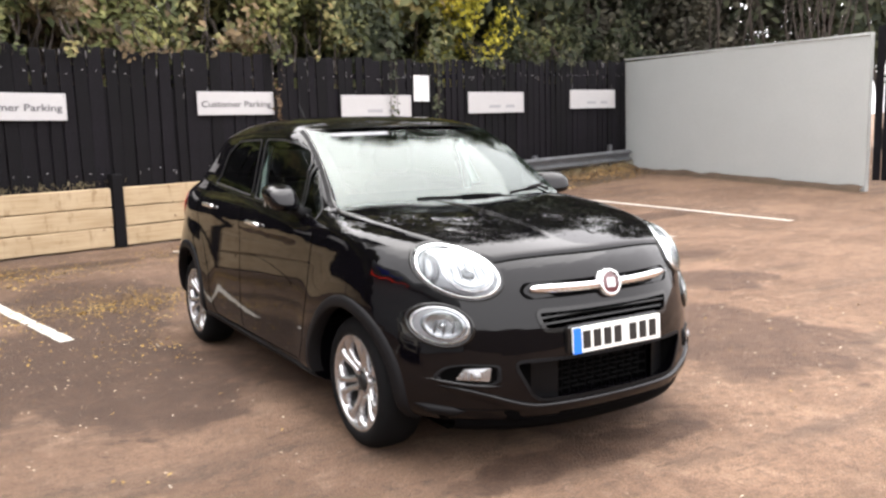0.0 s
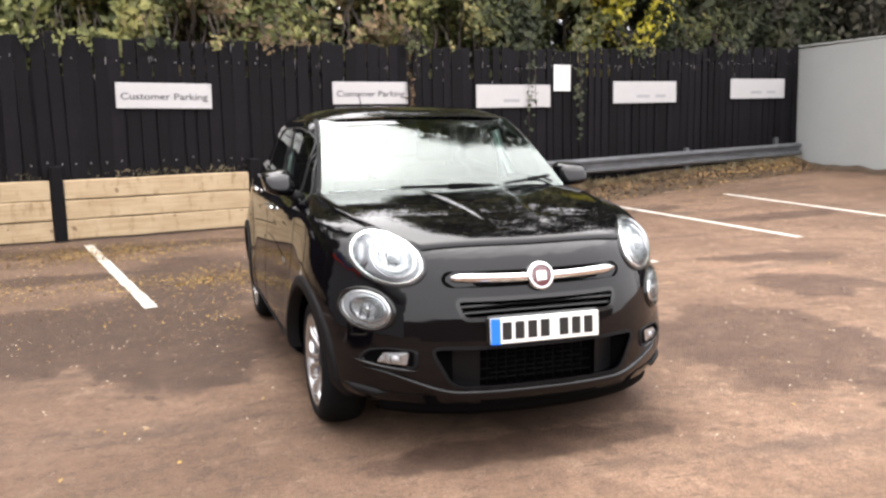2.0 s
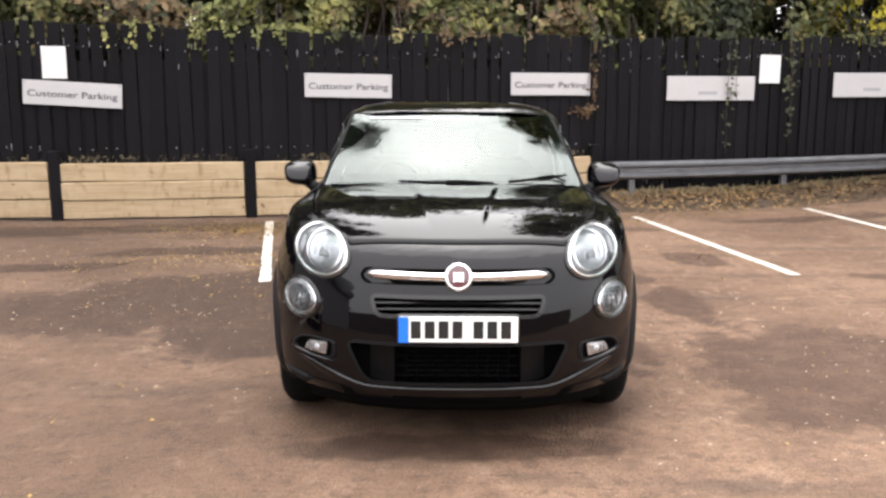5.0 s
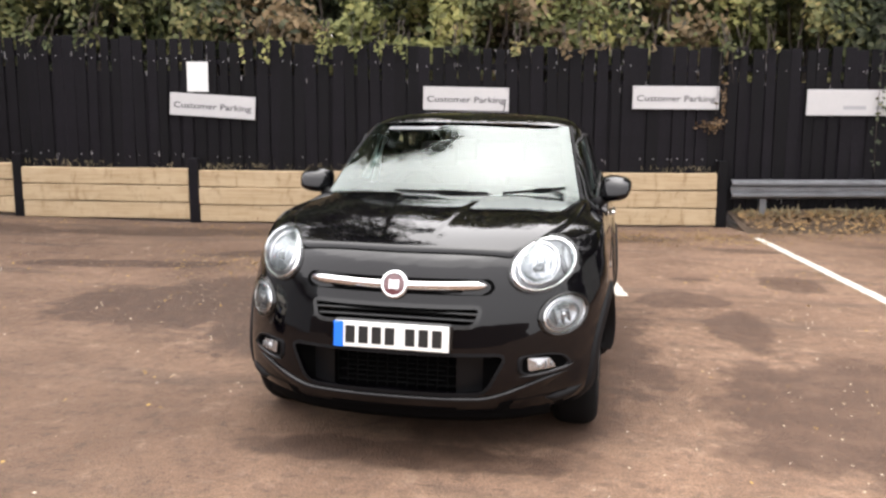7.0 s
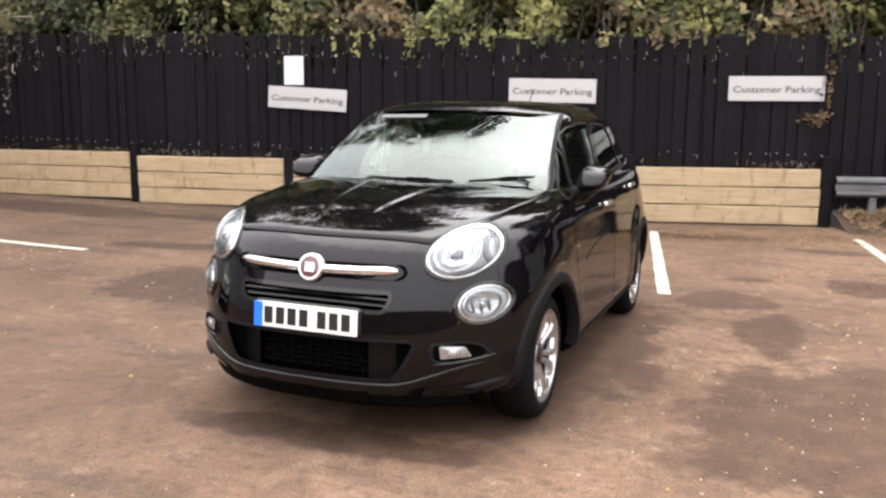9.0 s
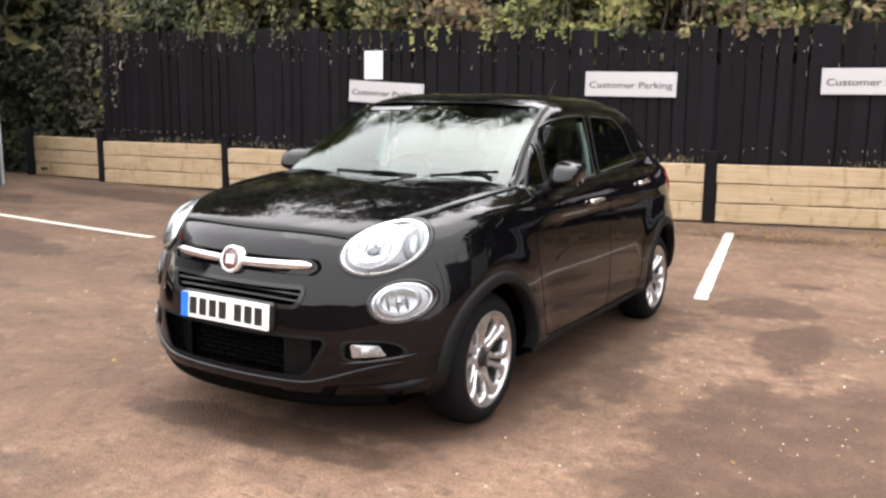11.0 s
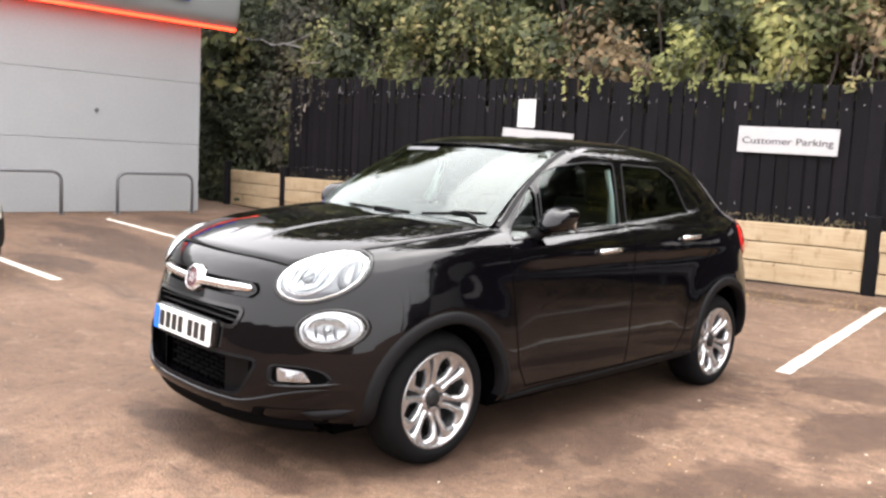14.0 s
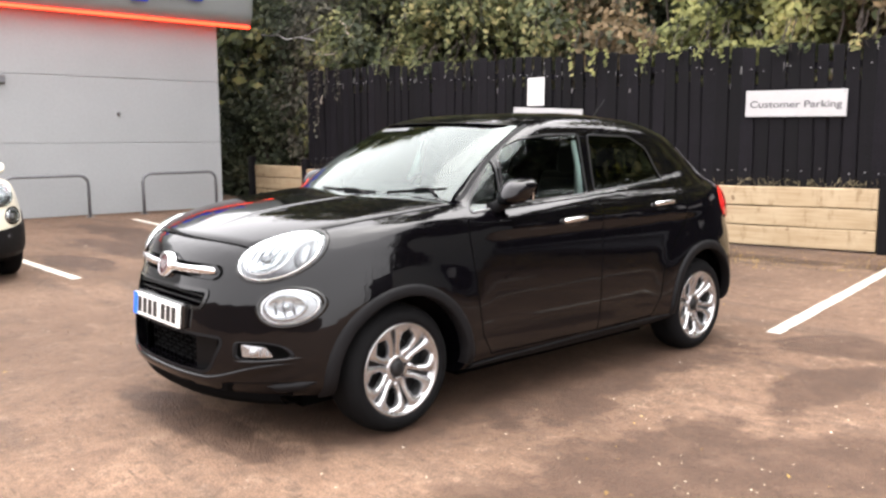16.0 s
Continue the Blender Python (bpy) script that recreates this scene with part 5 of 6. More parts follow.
    for s in (-1, 1):
        # the shelf that closes each fog recess from below
        part("fog_shelf", blade([(s * (0.530 + 0.235 * k / 16), 0.446 + 0.026 * (k / 16) ** 2) for k in range(17)], [(0.008, -0.003), (0.005, 0.010), (-0.004, 0.013), (-0.016, -0.003)]), paint, car, smooth=True)
        # a small fin before each front wheel
        part("wheel_fin", blade([(s * (0.64 + 0.155 * k / 12), 0.335 + 0.020 * k / 12) for k in range(13)], [(0.010, -0.003), (0.006, 0.010), (-0.006, 0.014), (-0.024, 0.006), (-0.034, -0.003)]), M_TRIM, car, "black plastic fin before the wheel", smooth=True)
    part("lower_valance", patch(dense(rounded([(-0.74, 0.345), (-0.70, 0.285), (0.70, 0.285), (0.74, 0.355), (0.45, 0.338), (-0.45, 0.338)], 0.015), 0.05), "f", lambda f: 0.005, 3, -0.004), M_VALANCE, car, "black plastic lower valance, bumper shade in its colour")
    # the bonnet panel stands a little proud of the wings, with a raised middle
    edge_y = lambda x: -0.646 + 0.29 * x * x
    half_at = lambda y: float(np.interp(y, (-0.585, -0.50, -0.40, -0.20, 0.05, 0.30, 0.45), (0.468, 0.535, 0.602, 0.678, 0.722, 0.742, 0.748)))

    def panel_xy(a, t):
        side = -0.582 + 0.985 * t
        return a * half_at(side), (1 - t) * edge_y(0.468 * a) + t * (0.285 + 0.118 * a * a)

    spots = [panel_xy(-1 + 0.1 * i, j / 16) for i in range(21) for j in range(17)]
    deck = [cast(x, y, "t")[0].z for x, y in spots]
    basis = lambda x, y: [x ** a * y ** b for a in (0, 2, 4) for b in range(5)]
    coef = np.linalg.lstsq(np.array([basis(x, y) for x, y in spots]), np.array(deck), rcond=None)[0]
    bm = bmesh.new()
    rows = []
    across, down = (200, 60) if plate else (60, 24)
    for j in range(-1, down + 2):
        row = []
        for i in range(-1, across + 2):
            a, t = -1 + 2 * min(max(i, 0), across) / across, min(max(j, 0), down) / down
            x, y = panel_xy(a, t)
            rim = min((1 - abs(a)) * 0.65, t * 0.98)
            z = float(np.dot(coef, basis(x, y))) + 0.003 + 0.009 * math.sqrt(ease(rim / 0.022))
            rise = 0.120 + 0.149 * (y + 0.5)
            z += 0.0065 * ease((rise + 0.014 - abs(x)) / 0.030) * ease((y + 0.58) / 0.25) * (1 - 0.6 * ease((y - 0.05) / 0.25))
            if i in (-1, across + 1) or j in (-1, down + 1):
                z -= 0.016
            row.append(bm.verts.new((x, y, z)))
        rows.append(row)
    for A, B in zip(rows, rows[1:]):
        for k in range(len(A) - 1):
            bm.faces.new((A[k], A[k + 1], B[k + 1], B[k]))
    part("bonnet", bm, paint, car, "glossy bonnet with a raised centre panel", True)
    part("bonnet_shut_line", seam([(x, edge_y(x)) for x in np.linspace(-0.468, 0.468, 25)], "t", 0.020, 0.001), M_SEAM, car)
    for s in (-1, 1):
        part("bonnet_side_line", seam([(s * half_at(y), y) for y in np.linspace(-0.585, 0.42, 21)], "t", 0.012, 0.001), M_SEAM, car)
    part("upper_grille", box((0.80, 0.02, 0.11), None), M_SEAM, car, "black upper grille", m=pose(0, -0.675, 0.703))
    for z in (0.688, 0.716):
        bm = box((0.72, 0.03, 0.012), None, 0.004)
        part("grille_slat", bm, M_GLOSSBLACK, car, m=pose(0, -0.735, z, 20))
    part("grille_frame", seam(dense(grille_o, 0.03) + grille_o[:1], "f", 0.018, 0.006), M_GLOSSBLACK, car)
    mouth = part("lower_grille", box((1.02, 0.02, 0.20), None), M_SEAM, car, "black mesh lower grille", m=pose(0, -0.70, 0.455))
    # the mesh fills the middle; dished blank panels close both ends
    for k in range(7):
        for q in range(6):
            u = -0.225 + 0.09 * q + (0.045 if k % 2 else 0)
            if u < 0.26:
                part("mesh_bar", box((0.074, 0.012, 0.007), None, 0.002), M_MESH, mouth, m=pose(u, -0.030, -0.066 + 0.022 * k, 25))
    for k in range(13):
        part("mesh_bar", box((0.006, 0.010, 0.165), None), M_MESH, mouth, m=pose(-0.27 + 0.045 * k, -0.022, 0))
    for s in (-1, 1):
        bm = bmesh.new()
        V = []
        for i in range(9):
            f = i / 8
            V.append([bm.verts.new((s * (0.272 + 0.215 * f), -0.060 + 0.030 * math.sin(math.pi * f) - 0.004 * f + 0.09 * f * f, -0.088 + 0.176 * g / 6)) for g in range(7)])
        for A, B in zip(V, V[1:]):
            for k in range(6):
                bm.faces.new((A[k], A[k + 1], B[k + 1], B[k]))
        part("blank_panel", bm, M_DISH, mouth, "dished satin black blank beside the mesh", True)
    part("mouth_frame", seam(dense(mouth_o, 0.03) + mouth_o[:1], "f", 0.014, 0.002), M_TRIM, car)
    recess = dense(rounded([(-0.425, 0.824), (-0.40, 0.858), (0.40, 0.858), (0.425, 0.824), (0.40, 0.792), (-0.40, 0.792)], 0.02), 0.04)
    part("bar_recess", patch(recess, "f", lambda f: 0.0015, 3), M_SEAM, car)
    bar_pts = [(-0.38 + 0.76 * k / 24, 0.829 - 0.006 * math.cos(3.14159 * (k - 12) / 24)) for k in range(25)]
    bm = bmesh.new()
    rows = []
    for k, (u, v) in enumerate(bar_pts):
        p, n = cast(u, v, "f")
        e = (0.55, 0.9)[min(k, 24 - k)] if min(k, 24 - k) < 2 else 1.0
        rows.append([bm.verts.new(p + n * h + Vector((0, 0, dz * e))) for dz, h in ((-0.020, 0.0), (-0.018, 0.014), (0.0, 0.024), (0.018, 0.014), (0.020, 0.0))])
    for A, B in zip(rows, rows[1:]):
        for k in range(4):
            bm.faces.new((A[k], A[k + 1], B[k + 1], B[k]))
    for r in (rows[0], rows[-1]):
        bm.faces.new(r)
    bar = part("chrome_bar", bm, M_CHROME, car, "chrome bar carrying the round badge", True)
    p, n = cast(0, 0.825, "f")
    bm = bmesh.new()
    prof = [(0.0, 0.062), (0.03, 0.060), (0.036, 0.054), (0.034, 0.047)]
    bm = lathe(prof, 36)
    badge_m = Matrix.Translation((p.x, p.y + 0.004, p.z)) @ pose(0, 0, 0, 0, 0, -90) @ pose(0, 0, 0, 0, -14, 0)
    part("badge_ring", bm, M_CHROME, bar, smooth=True, m=badge_m)
    bm = lathe([(0.028, 0.048), (0.031, 0.03), (0.033, 0.001)], 36)
    part("badge_disc", bm, M_BADGE, bar, "dark red enamel badge disc", True, m=badge_m)
    for k in (-0.018, -0.006, 0.006, 0.018):
        part("badge_stroke", box((0.003, 0.006, 0.04), None), M_CHROME, bar, m=badge_m @ pose(0.034, k, 0))
    if plate:
        y = -0.826
        pl = part("number_plate", box((0.50, 0.012, 0.108), None, 0.003), M_PLATE, car, "white number plate with a blue end band", m=pose(0, y, 0.617, -4, 0, 0))
        part("plate_band", box((0.042, 0.003, 0.108), None), M_PLATEBLUE, pl, m=pose(-0.229, -0.0075, 0))
        for k, u in enumerate((-0.178, -0.120, -0.062, -0.004, 0.084, 0.142, 0.200)):
            part("plate_bar", box((0.042, 0.002, 0.074), None), M_PLATETEXT, pl, m=pose(u, -0.007, 0))
        part("plate_holder", box((0.52, 0.05, 0.12), None, 0.01), M_GLOSSBLACK, car, m=pose(0, y + 0.035, 0.617, -4))
    label_o = dense(rounded([(-0.50, 1.466), (-0.50, 1.484), (-0.17, 1.490), (-0.17, 1.472)], 0.006), 0.02)
    part("screen_label", patch(label_o, "f", lambda f: -0.014, 2, 0.0, pane_tree), M_LAMPGREY, car, "pale strip label inside the windscreen")
    # wipers and scuttle
    for a, b, piv in (((-0.30, 1.142), (0.22, 1.141), (0.24, 1.118)), ((0.30, 1.142), (0.63, 1.172), (0.62, 1.128))):
        P = []
        for k in range(9):
            p, n = cast(a[0] + (b[0] - a[0]) * k / 8, a[1] + (b[1] - a[1]) * k / 8, "f", pane_tree)
            P.append(p + n * 0.012)
        wiper = part("wiper_blade", tube(P, 0.0065, 6), M_TRIM, car, "black windscreen wiper")
        p, n = cast(piv[0], piv[1], "f")
        part("wiper_arm", tube([p + n * 0.012, P[6] + Vector((0, -0.010, 0.006)), P[4] + Vector((0, -0.008, 0.006))], 0.0065, 6), M_TRIM, wiper)
    bm = tube([(0, 2.40, 1.49), (0, 2.47, 1.58), (0, 2.60, 1.70)], 0.005, 6, taper=(1.6, 1, 0.6))
    part("aerial", bm, M_TRIM, car)
    part("roof_spoiler", patch(dense(rounded([(-0.46, 2.50), (-0.42, 2.84), (0.42, 2.84), (0.46, 2.50)], 0.06), 0.05), "t", lambda f: 0.020, 4, -0.004), paint, car, smooth=True)
    # undertray, with sill floors added to keep light from under the car
    part("floor_pan", box((1.20, 3.40, 0.06), None), M_SEAM, car, "black underbody tray", m=pose(0, 1.30, 0.215))
    for s in (-1, 1):
        part("sill_floor", box((0.14, 1.62, 0.05), None), M_SEAM, car, m=pose(s * 0.655, 1.28, 0.225))
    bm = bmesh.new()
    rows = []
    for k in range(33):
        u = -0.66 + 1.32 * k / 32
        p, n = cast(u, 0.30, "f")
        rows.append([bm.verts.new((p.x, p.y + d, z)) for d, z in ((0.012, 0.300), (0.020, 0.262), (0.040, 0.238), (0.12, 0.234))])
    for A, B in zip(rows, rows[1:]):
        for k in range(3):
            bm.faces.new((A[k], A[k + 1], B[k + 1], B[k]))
    part("front_lip", bm, M_VALANCE, car, "black plastic lip under the bumper, shade in its colour", True)

    # cabin
    part("dashboard", box((1.36, 0.42, 0.30), None, 0.06, 3), M_TRIM, car, "black dashboard", True, m=pose(0, 0.80, 0.97, 8))
    wheel_pts = [(-0.36 + 0.185 * math.cos(6.2832 * k / 28), 0.185 * math.sin(6.2832 * k / 28)) for k in range(28)]
    part("steering_wheel", tube([(x, 1.12 + 0.35 * z, 1.02 + 0.93 * z) for x, z in wheel_pts], 0.016, 8, True), M_TRIM, car, smooth=True)

    def seat(x, y, back):
        bm = bmesh.new()
        add_box(bm, (0.50, 0.50, 0.18), pose(0, 0, 0.50, 6), 0.06, 3)
        st = part("seat", bm, M_SEAT, car, "dark fabric car seat", True, m=pose(x, y, 0))
        bm = bmesh.new()
        add_box(bm, (0.48, 0.15, 0.64), None, 0.06, 3)
        part("seat_back", bm, M_SEAT, st, smooth=True, m=pose(0, 0.30, 0.86, -14))
        bm = bmesh.new()
        add_box(bm, (0.27, 0.09, 0.18), None, 0.04, 3)
        part("headrest", bm, M_SEAT, st, smooth=True, m=pose(0, 0.42, 1.29, -10))

    for x in (-0.37, 0.37):
        seat(x, 1.42, 0)
        seat(x, 2.28, 0)
    for s in (-1, 1):
        part("pillar_trim", tube([(s * 0.735, 1.425, 1.10), (s * 0.705, 1.440, 1.27), (s * 0.660, 1.450, 1.41)], 0.017, 8, taper=(1.5, 1.0, 0.9)), M_LINING, car, "pale pillar lining inside the door window", True)

    # wheels
    def wheel(x, y, z, s):
        # barrel and back disc are dark in colour for the shade behind the spokes
        barrel = lathe([(s * a, r) for a, r in [(-0.10, 0.205), (-0.098, 0.222), (0.080, 0.232), (0.066, 0.200), (-0.06, 0.196)]], 48)
        w = part("wheel", barrel, M_DARKMETAL, car, "silver alloy wheel with black tyre", True, m=pose(x, y, z) @ Matrix.Diagonal((1.0, 0.955, 0.955, 1.0)))
        part("rim", lathe([(s * a, r) for a, r in [(0.076, 0.232), (0.090, 0.239), (0.099, 0.238), (0.102, 0.232), (0.096, 0.222), (0.084, 0.212), (0.066, 0.203)]], 64), M_ALLOY, w, "polished alloy rim", True)
        tp = [(-0.095, 0.225), (-0.108, 0.242), (-0.110, 0.270), (-0.105, 0.298), (-0.092, 0.312), (-0.07, 0.322), (-0.04, 0.326), (0.0, 0.327), (0.04, 0.325), (0.065, 0.319), (0.088, 0.304), (0.102, 0.284), (0.107, 0.262), (0.106, 0.245), (0.095, 0.236)]
        part("tyre", lathe([(s * a, r) for a, r in tp], 64), M_TYRE, w, "black road tyre", True)
        part("brake", lathe([(s * -0.02, 0.001), (s * -0.02, 0.15), (s * 0.0, 0.15), (s * 0.0, 0.195)], 32), M_DARKMETAL, w)
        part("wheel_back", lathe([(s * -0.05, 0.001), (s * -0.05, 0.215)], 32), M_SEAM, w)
        # six pairs of spokes: oval windows between them, a narrow slit down each pair
        smes = []
        for sd in (-1, 1):
            spoke = bmesh.new()
            rows = []
            for k in range(19):
                r = 0.050 + 0.172 * k / 18
                f = (r - 0.050) / 0.172
                gap = 14.5 * math.sqrt(ease((f - 0.20) / 0.24)) * (1 - 0.06 * f) * math.sqrt(max(0.0, 1 - ease((f - 0.70) / 0.20)))
                slit = 1.2 + 2.6 * ease((f - 0.10) / 0.7) * (1 - ease((f - 0.92) / 0.07))
                a0, a1 = radians(gap), radians(30 - slit)
                dep = 0.060 + 0.030 * ease(f * 1.1)
                row = []
                for q, d in ((0.0, -0.034), (0.0, -0.009), (0.18, -0.001), (0.50, 0.002), (0.82, -0.001), (1.0, -0.009), (1.0, -0.034)):
                    a = (a0 + (a1 - a0) * q) * sd
                    row.append(spoke.verts.new((s * (dep + d), r * math.sin(a), r * math.cos(a))))
                rows.append(row)
            for A, B in zip(rows, rows[1:]):
                for k in range(6):
                    spoke.faces.new((A[k], A[k + 1], B[k + 1], B[k]))
            smes.append(mesh_of(spoke, "spoke", M_ALLOY, True))
        web = bmesh.new()
        rows = []
        for k in range(8):
            r = 0.07 + 0.145 * k / 7
            a = radians(4.5)
            dep = 0.034 + 0.030 * ease((r - 0.05) / 0.155)
            rows.append([web.verts.new((s * dep, r * math.sin(q), r * math.cos(q))) for q in (-a, a)])
        for A, B in zip(rows, rows[1:]):
            web.faces.new((A[0], A[1], B[1], B[0]))
        web_me = mesh_of(web, "spoke_web", M_DARKMETAL)
        for k in range(6):
            part("spoke_web", web_me, None, w, m=pose(0, 0, 0, 60 * k + 12))
            for sme in smes:
                part("spoke", sme, None, w, m=pose(0, 0, 0, 60 * k + 42))
        part("hub", lathe([(s * 0.03, 0.074), (s * 0.060, 0.070), (s * 0.066, 0.060), (s * 0.060, 0.044)], 32), M_ALLOY, w, smooth=True)
        part("centre_cap", lathe([(s * 0.058, 0.043), (s * 0.068, 0.040), (s * 0.072, 0.02), (s * 0.072, 0.001)], 28), M_DARKMETAL, w, "dark centre cap", True)
        nut = bmesh.new()
        bmesh.ops.create_cone(nut, cap_ends=True, segments=6, radius1=0.009, radius2=0.008, depth=0.02, matrix=pose(0, 0, 0, 0, 90, 0))
        nme = mesh_of(nut, "wheel_nut", M_DARKMETAL)
        for k in range(5):
            a = 6.2832 * k / 5
            part("wheel_nut", nme, None, w, m=pose(s * 0.058, 0.050 * math.sin(a), 0.050 * math.cos(a)))

    for x, s in ((-0.752, -1), (0.752, 1)):
        wheel(x, 0.0, 0.312 + lift[0], s)
        wheel(x, 2.57, 0.312 + lift[1], s)
    return car


build_car(M_BLACKPAINT, pose(0, 0, 0, 0, 0.7, 0), "glossy black compact crossover parked on the tarmac", lift=(ground_z(0.0, 0.0), ground_z(0.0, 2.57)))
build_car(M_CREAMPAINT, pose(-6.15, -0.62, ground_z(-6.15, -0.6) - 0.02, 0, 0, 90), "cream compact crossover with black cladding parked beside the bays", cladding=True)


# ---- trees and undergrowth behind the fence ----
def foliage(rng, cx, cy, z0, z1, rx, ry, clumps, per, size, spread=0.42):
    """Leaf places in uneven clumps with gaps between them."""
    C, N = [], []
    for _ in range(clumps):
        a, rr = rng.uniform(0, 6.283), math.sqrt(rng.uniform(0, 1))
        f = rng.uniform(0, 1)
        k = 0.55 + 0.45 * math.sin(math.pi * min(1, 0.15 + 0.85 * f))
        c = np.array([cx + rx * rr * k * math.cos(a), cy + ry * rr * k * math.sin(a), z0 + (z1 - z0) * f])
        s = spread * rng.uniform(0.6, 1.4)
        m = int(per * rng.uniform(0.6, 1.4))
        p = rng.normal(size=(m, 3)) * np.array([s, s, s * 0.7])
        C.append(c + p)
        N.append(p * 0.6 + rng.normal(size=(m, 3)) * 0.35 * s + np.array([0, -0.25 * s, 0.5 * s]))
    C, N = np.concatenate(C), np.concatenate(N)
    return C, N, size * rng.uniform(0.6, 1.35, len(C))


def limb(p, q, r0, r1, wob, rng, n=6):
    pts = []
    for k in range(n + 1):
        f = k / n
        pts.append(tuple(p[i] + (q[i] - p[i]) * f + (rng.uniform(-wob, wob) if 0 < k < n else 0) for i in range(3)))
    return tube(pts, 1.0, 7, taper=[r0 + (r1 - r0) * k / n for k in range(n + 1)])


def join_bm(parts):
    bm = bmesh.new()
    for q in parts:
        me = bpy.data.meshes.new("t")
        q.to_mesh(me)
        q.free()
        bm.from_mesh(me)
        bpy.data.meshes.remove(me)
    return bm


def tree(x, y, base, height, spread, mat, seed, clumps, per, size, label, low=0.3):
    rng = np.random.default_rng(seed)
    t = thing("tree", label, "tree", group="trees behind the fence")
    limbs = [limb((x, y, base), (x + rng.uniform(-0.3, 0.3), y, base + height * 0.8), 0.16, 0.03, 0.10, rng, 8)]
    for k in range(9):
        f = rng.uniform(0.25, 0.75)
        a = rng.uniform(0, 6.283)
        l = spread * rng.uniform(0.6, 0.95)
        limbs.append(limb((x, y, base + height * f), (x + l * math.cos(a), y + l * math.sin(a), base + height * min(1, f + rng.uniform(0.1, 0.25))), 0.06, 0.012, 0.12, rng))
    part("trunk", join_bm(limbs), M_BARK, t, smooth=True)
    C, N, S = foliage(rng, x, y, base + height * low, base + height, spread, spread, clumps, per, size)
    part("crown", scatter_mesh("crown", C, N, S, mat, seed=seed), None, t)
    return t


def bush(x, y, base, top, rx, ry, mat, seed, clumps, per, size, label, gaps=-0.12):
    rng = np.random.default_rng(seed)
    b = thing("bush", label, "bush", group="bushes behind the fence")
    stems = []
    for k in range(7):
        a = rng.uniform(0, 6.283)
        stems.append(limb((x + 0.2 * math.cos(a), y + 0.2 * math.sin(a), base), (x + rx * 0.7 * math.cos(a), y + ry * 0.7 * math.sin(a), base + (top - base) * rng.uniform(0.6, 1)), 0.035, 0.008, 0.1, rng))
    part("stem", join_bm(stems), M_BARK, b, smooth=True)
    C, N, S = foliage(rng, x, y, base + 0.5, top, rx, ry, clumps, per, size, 0.27)
    # open hollows in the foliage
    hollow = np.sin(2.3 * C[:, 0] + 1.1 * C[:, 2] + 0.7) * np.sin(1.9 * C[:, 2] - 1.3 * C[:, 0] + 2.0 * C[:, 1]) + 0.6 * np.sin(5.1 * C[:, 0] + 0.5) * np.sin(4.3 * C[:, 2] + 1.9 * C[:, 1])
    keep = hollow + rng.normal(size=len(C)) * 0.10 > gaps
    C, N, S = C[keep], N[keep], S[keep]
    # nothing grows through the boards
    keep = np.array([not (-11.3 < p[0] < 11.7 and p[2] < fence_top(p[0]) + 0.10 and p[1] < fence_point(p[0], 0)[1] + 0.12) for p in C])
    C, N, S = C[keep], N[keep], S[keep]
    keep = np.array([p[1] > fence_point(min(max(p[0], -11.3), 11.7), 0)[1] - 0.22 for p in C])
    part("leaves", scatter_mesh("leaves", C[keep], N[keep], S[keep], mat, seed=seed), None, b)
    return b


M_PALEBARK = material("pale_bark", (0.30, 0.25, 0.20), 0.85, vary=0.2, scale=8, bump=0.4, bump_scale=40)
rng_b = random.Random(21)
KINDS = [(-13.2, 0, "olive green bush"), (-11.6, 2, "dark leafy bush"), (-9.8, 0, "olive green bush"), (-8.2, 2, "dark green bush"), (-6.6, 0, "bush with olive leaves turning yellow"), (-5.1, 2, "olive-brown bush"), (-3.7, 2, "dark green bush"), (-2.1, 0, "olive green bush"), (-0.7, 3, "bush with tan autumn leaves"), (0.65, 4, "dark shaded bush"), (2.3, 0, "olive green bush"), (3.6, 0, "bush with olive leaves turning yellow"), (5.2, 0, "olive green bush"), (6.4, 0, "olive green bush"), (8.3, 2, "dark green bush"), (9.9, 2, "dark leafy bush"), (11.5, 2, "dark leafy bush"), (13.3, 2, "dark leafy bush"), (15.5, 2, "dark leafy bush")]
# paler sprays that lean towards the fence's top edge
SPRAYS = [(-3.1, 3.05, 0.45, 1), (-2.05, 2.95, 0.5, 1), (-1.2, 3.5, 0.6, 0), (-0.5, 3.3, 0.55, 3), (0.0, 3.4, 0.45, 1), (1.25, 3.1, 0.45, 0), (1.75, 3.5, 0.4, 3), (2.8, 3.3, 0.6, 1), (3.7, 3.4, 0.5, 0), (4.6, 3.3, 0.5, 2), (7.1, 3.6, 0.75, 5), (-5.8, 3.4, 0.6, 0), (-7.6, 3.6, 0.7, 0), (-9.0, 3.7, 0.6, 0), (-4.6, 3.3, 0.45, 3), (9.4, 3.5, 0.5, 0), (-10.3, 3.6, 0.5, 2)]
for i, (bx, kind, lab) in enumerate(KINDS):
    _, fy, _a = fence_point(min(max(bx, -11.3), 11.7), 0)
    if bx < -11.3:
        fy += 1.2 + 0.5 * (-11.3 - bx)
    bush(bx, fy + 1.5 + rng_b.uniform(0, 0.4), 0.9, 4.9 + rng_b.uniform(-0.5, 0.6), 1.3, 0.95, M_FOLIAGE[kind], 100 + i, 84, 170, 0.068, lab + " rising behind the black fence")
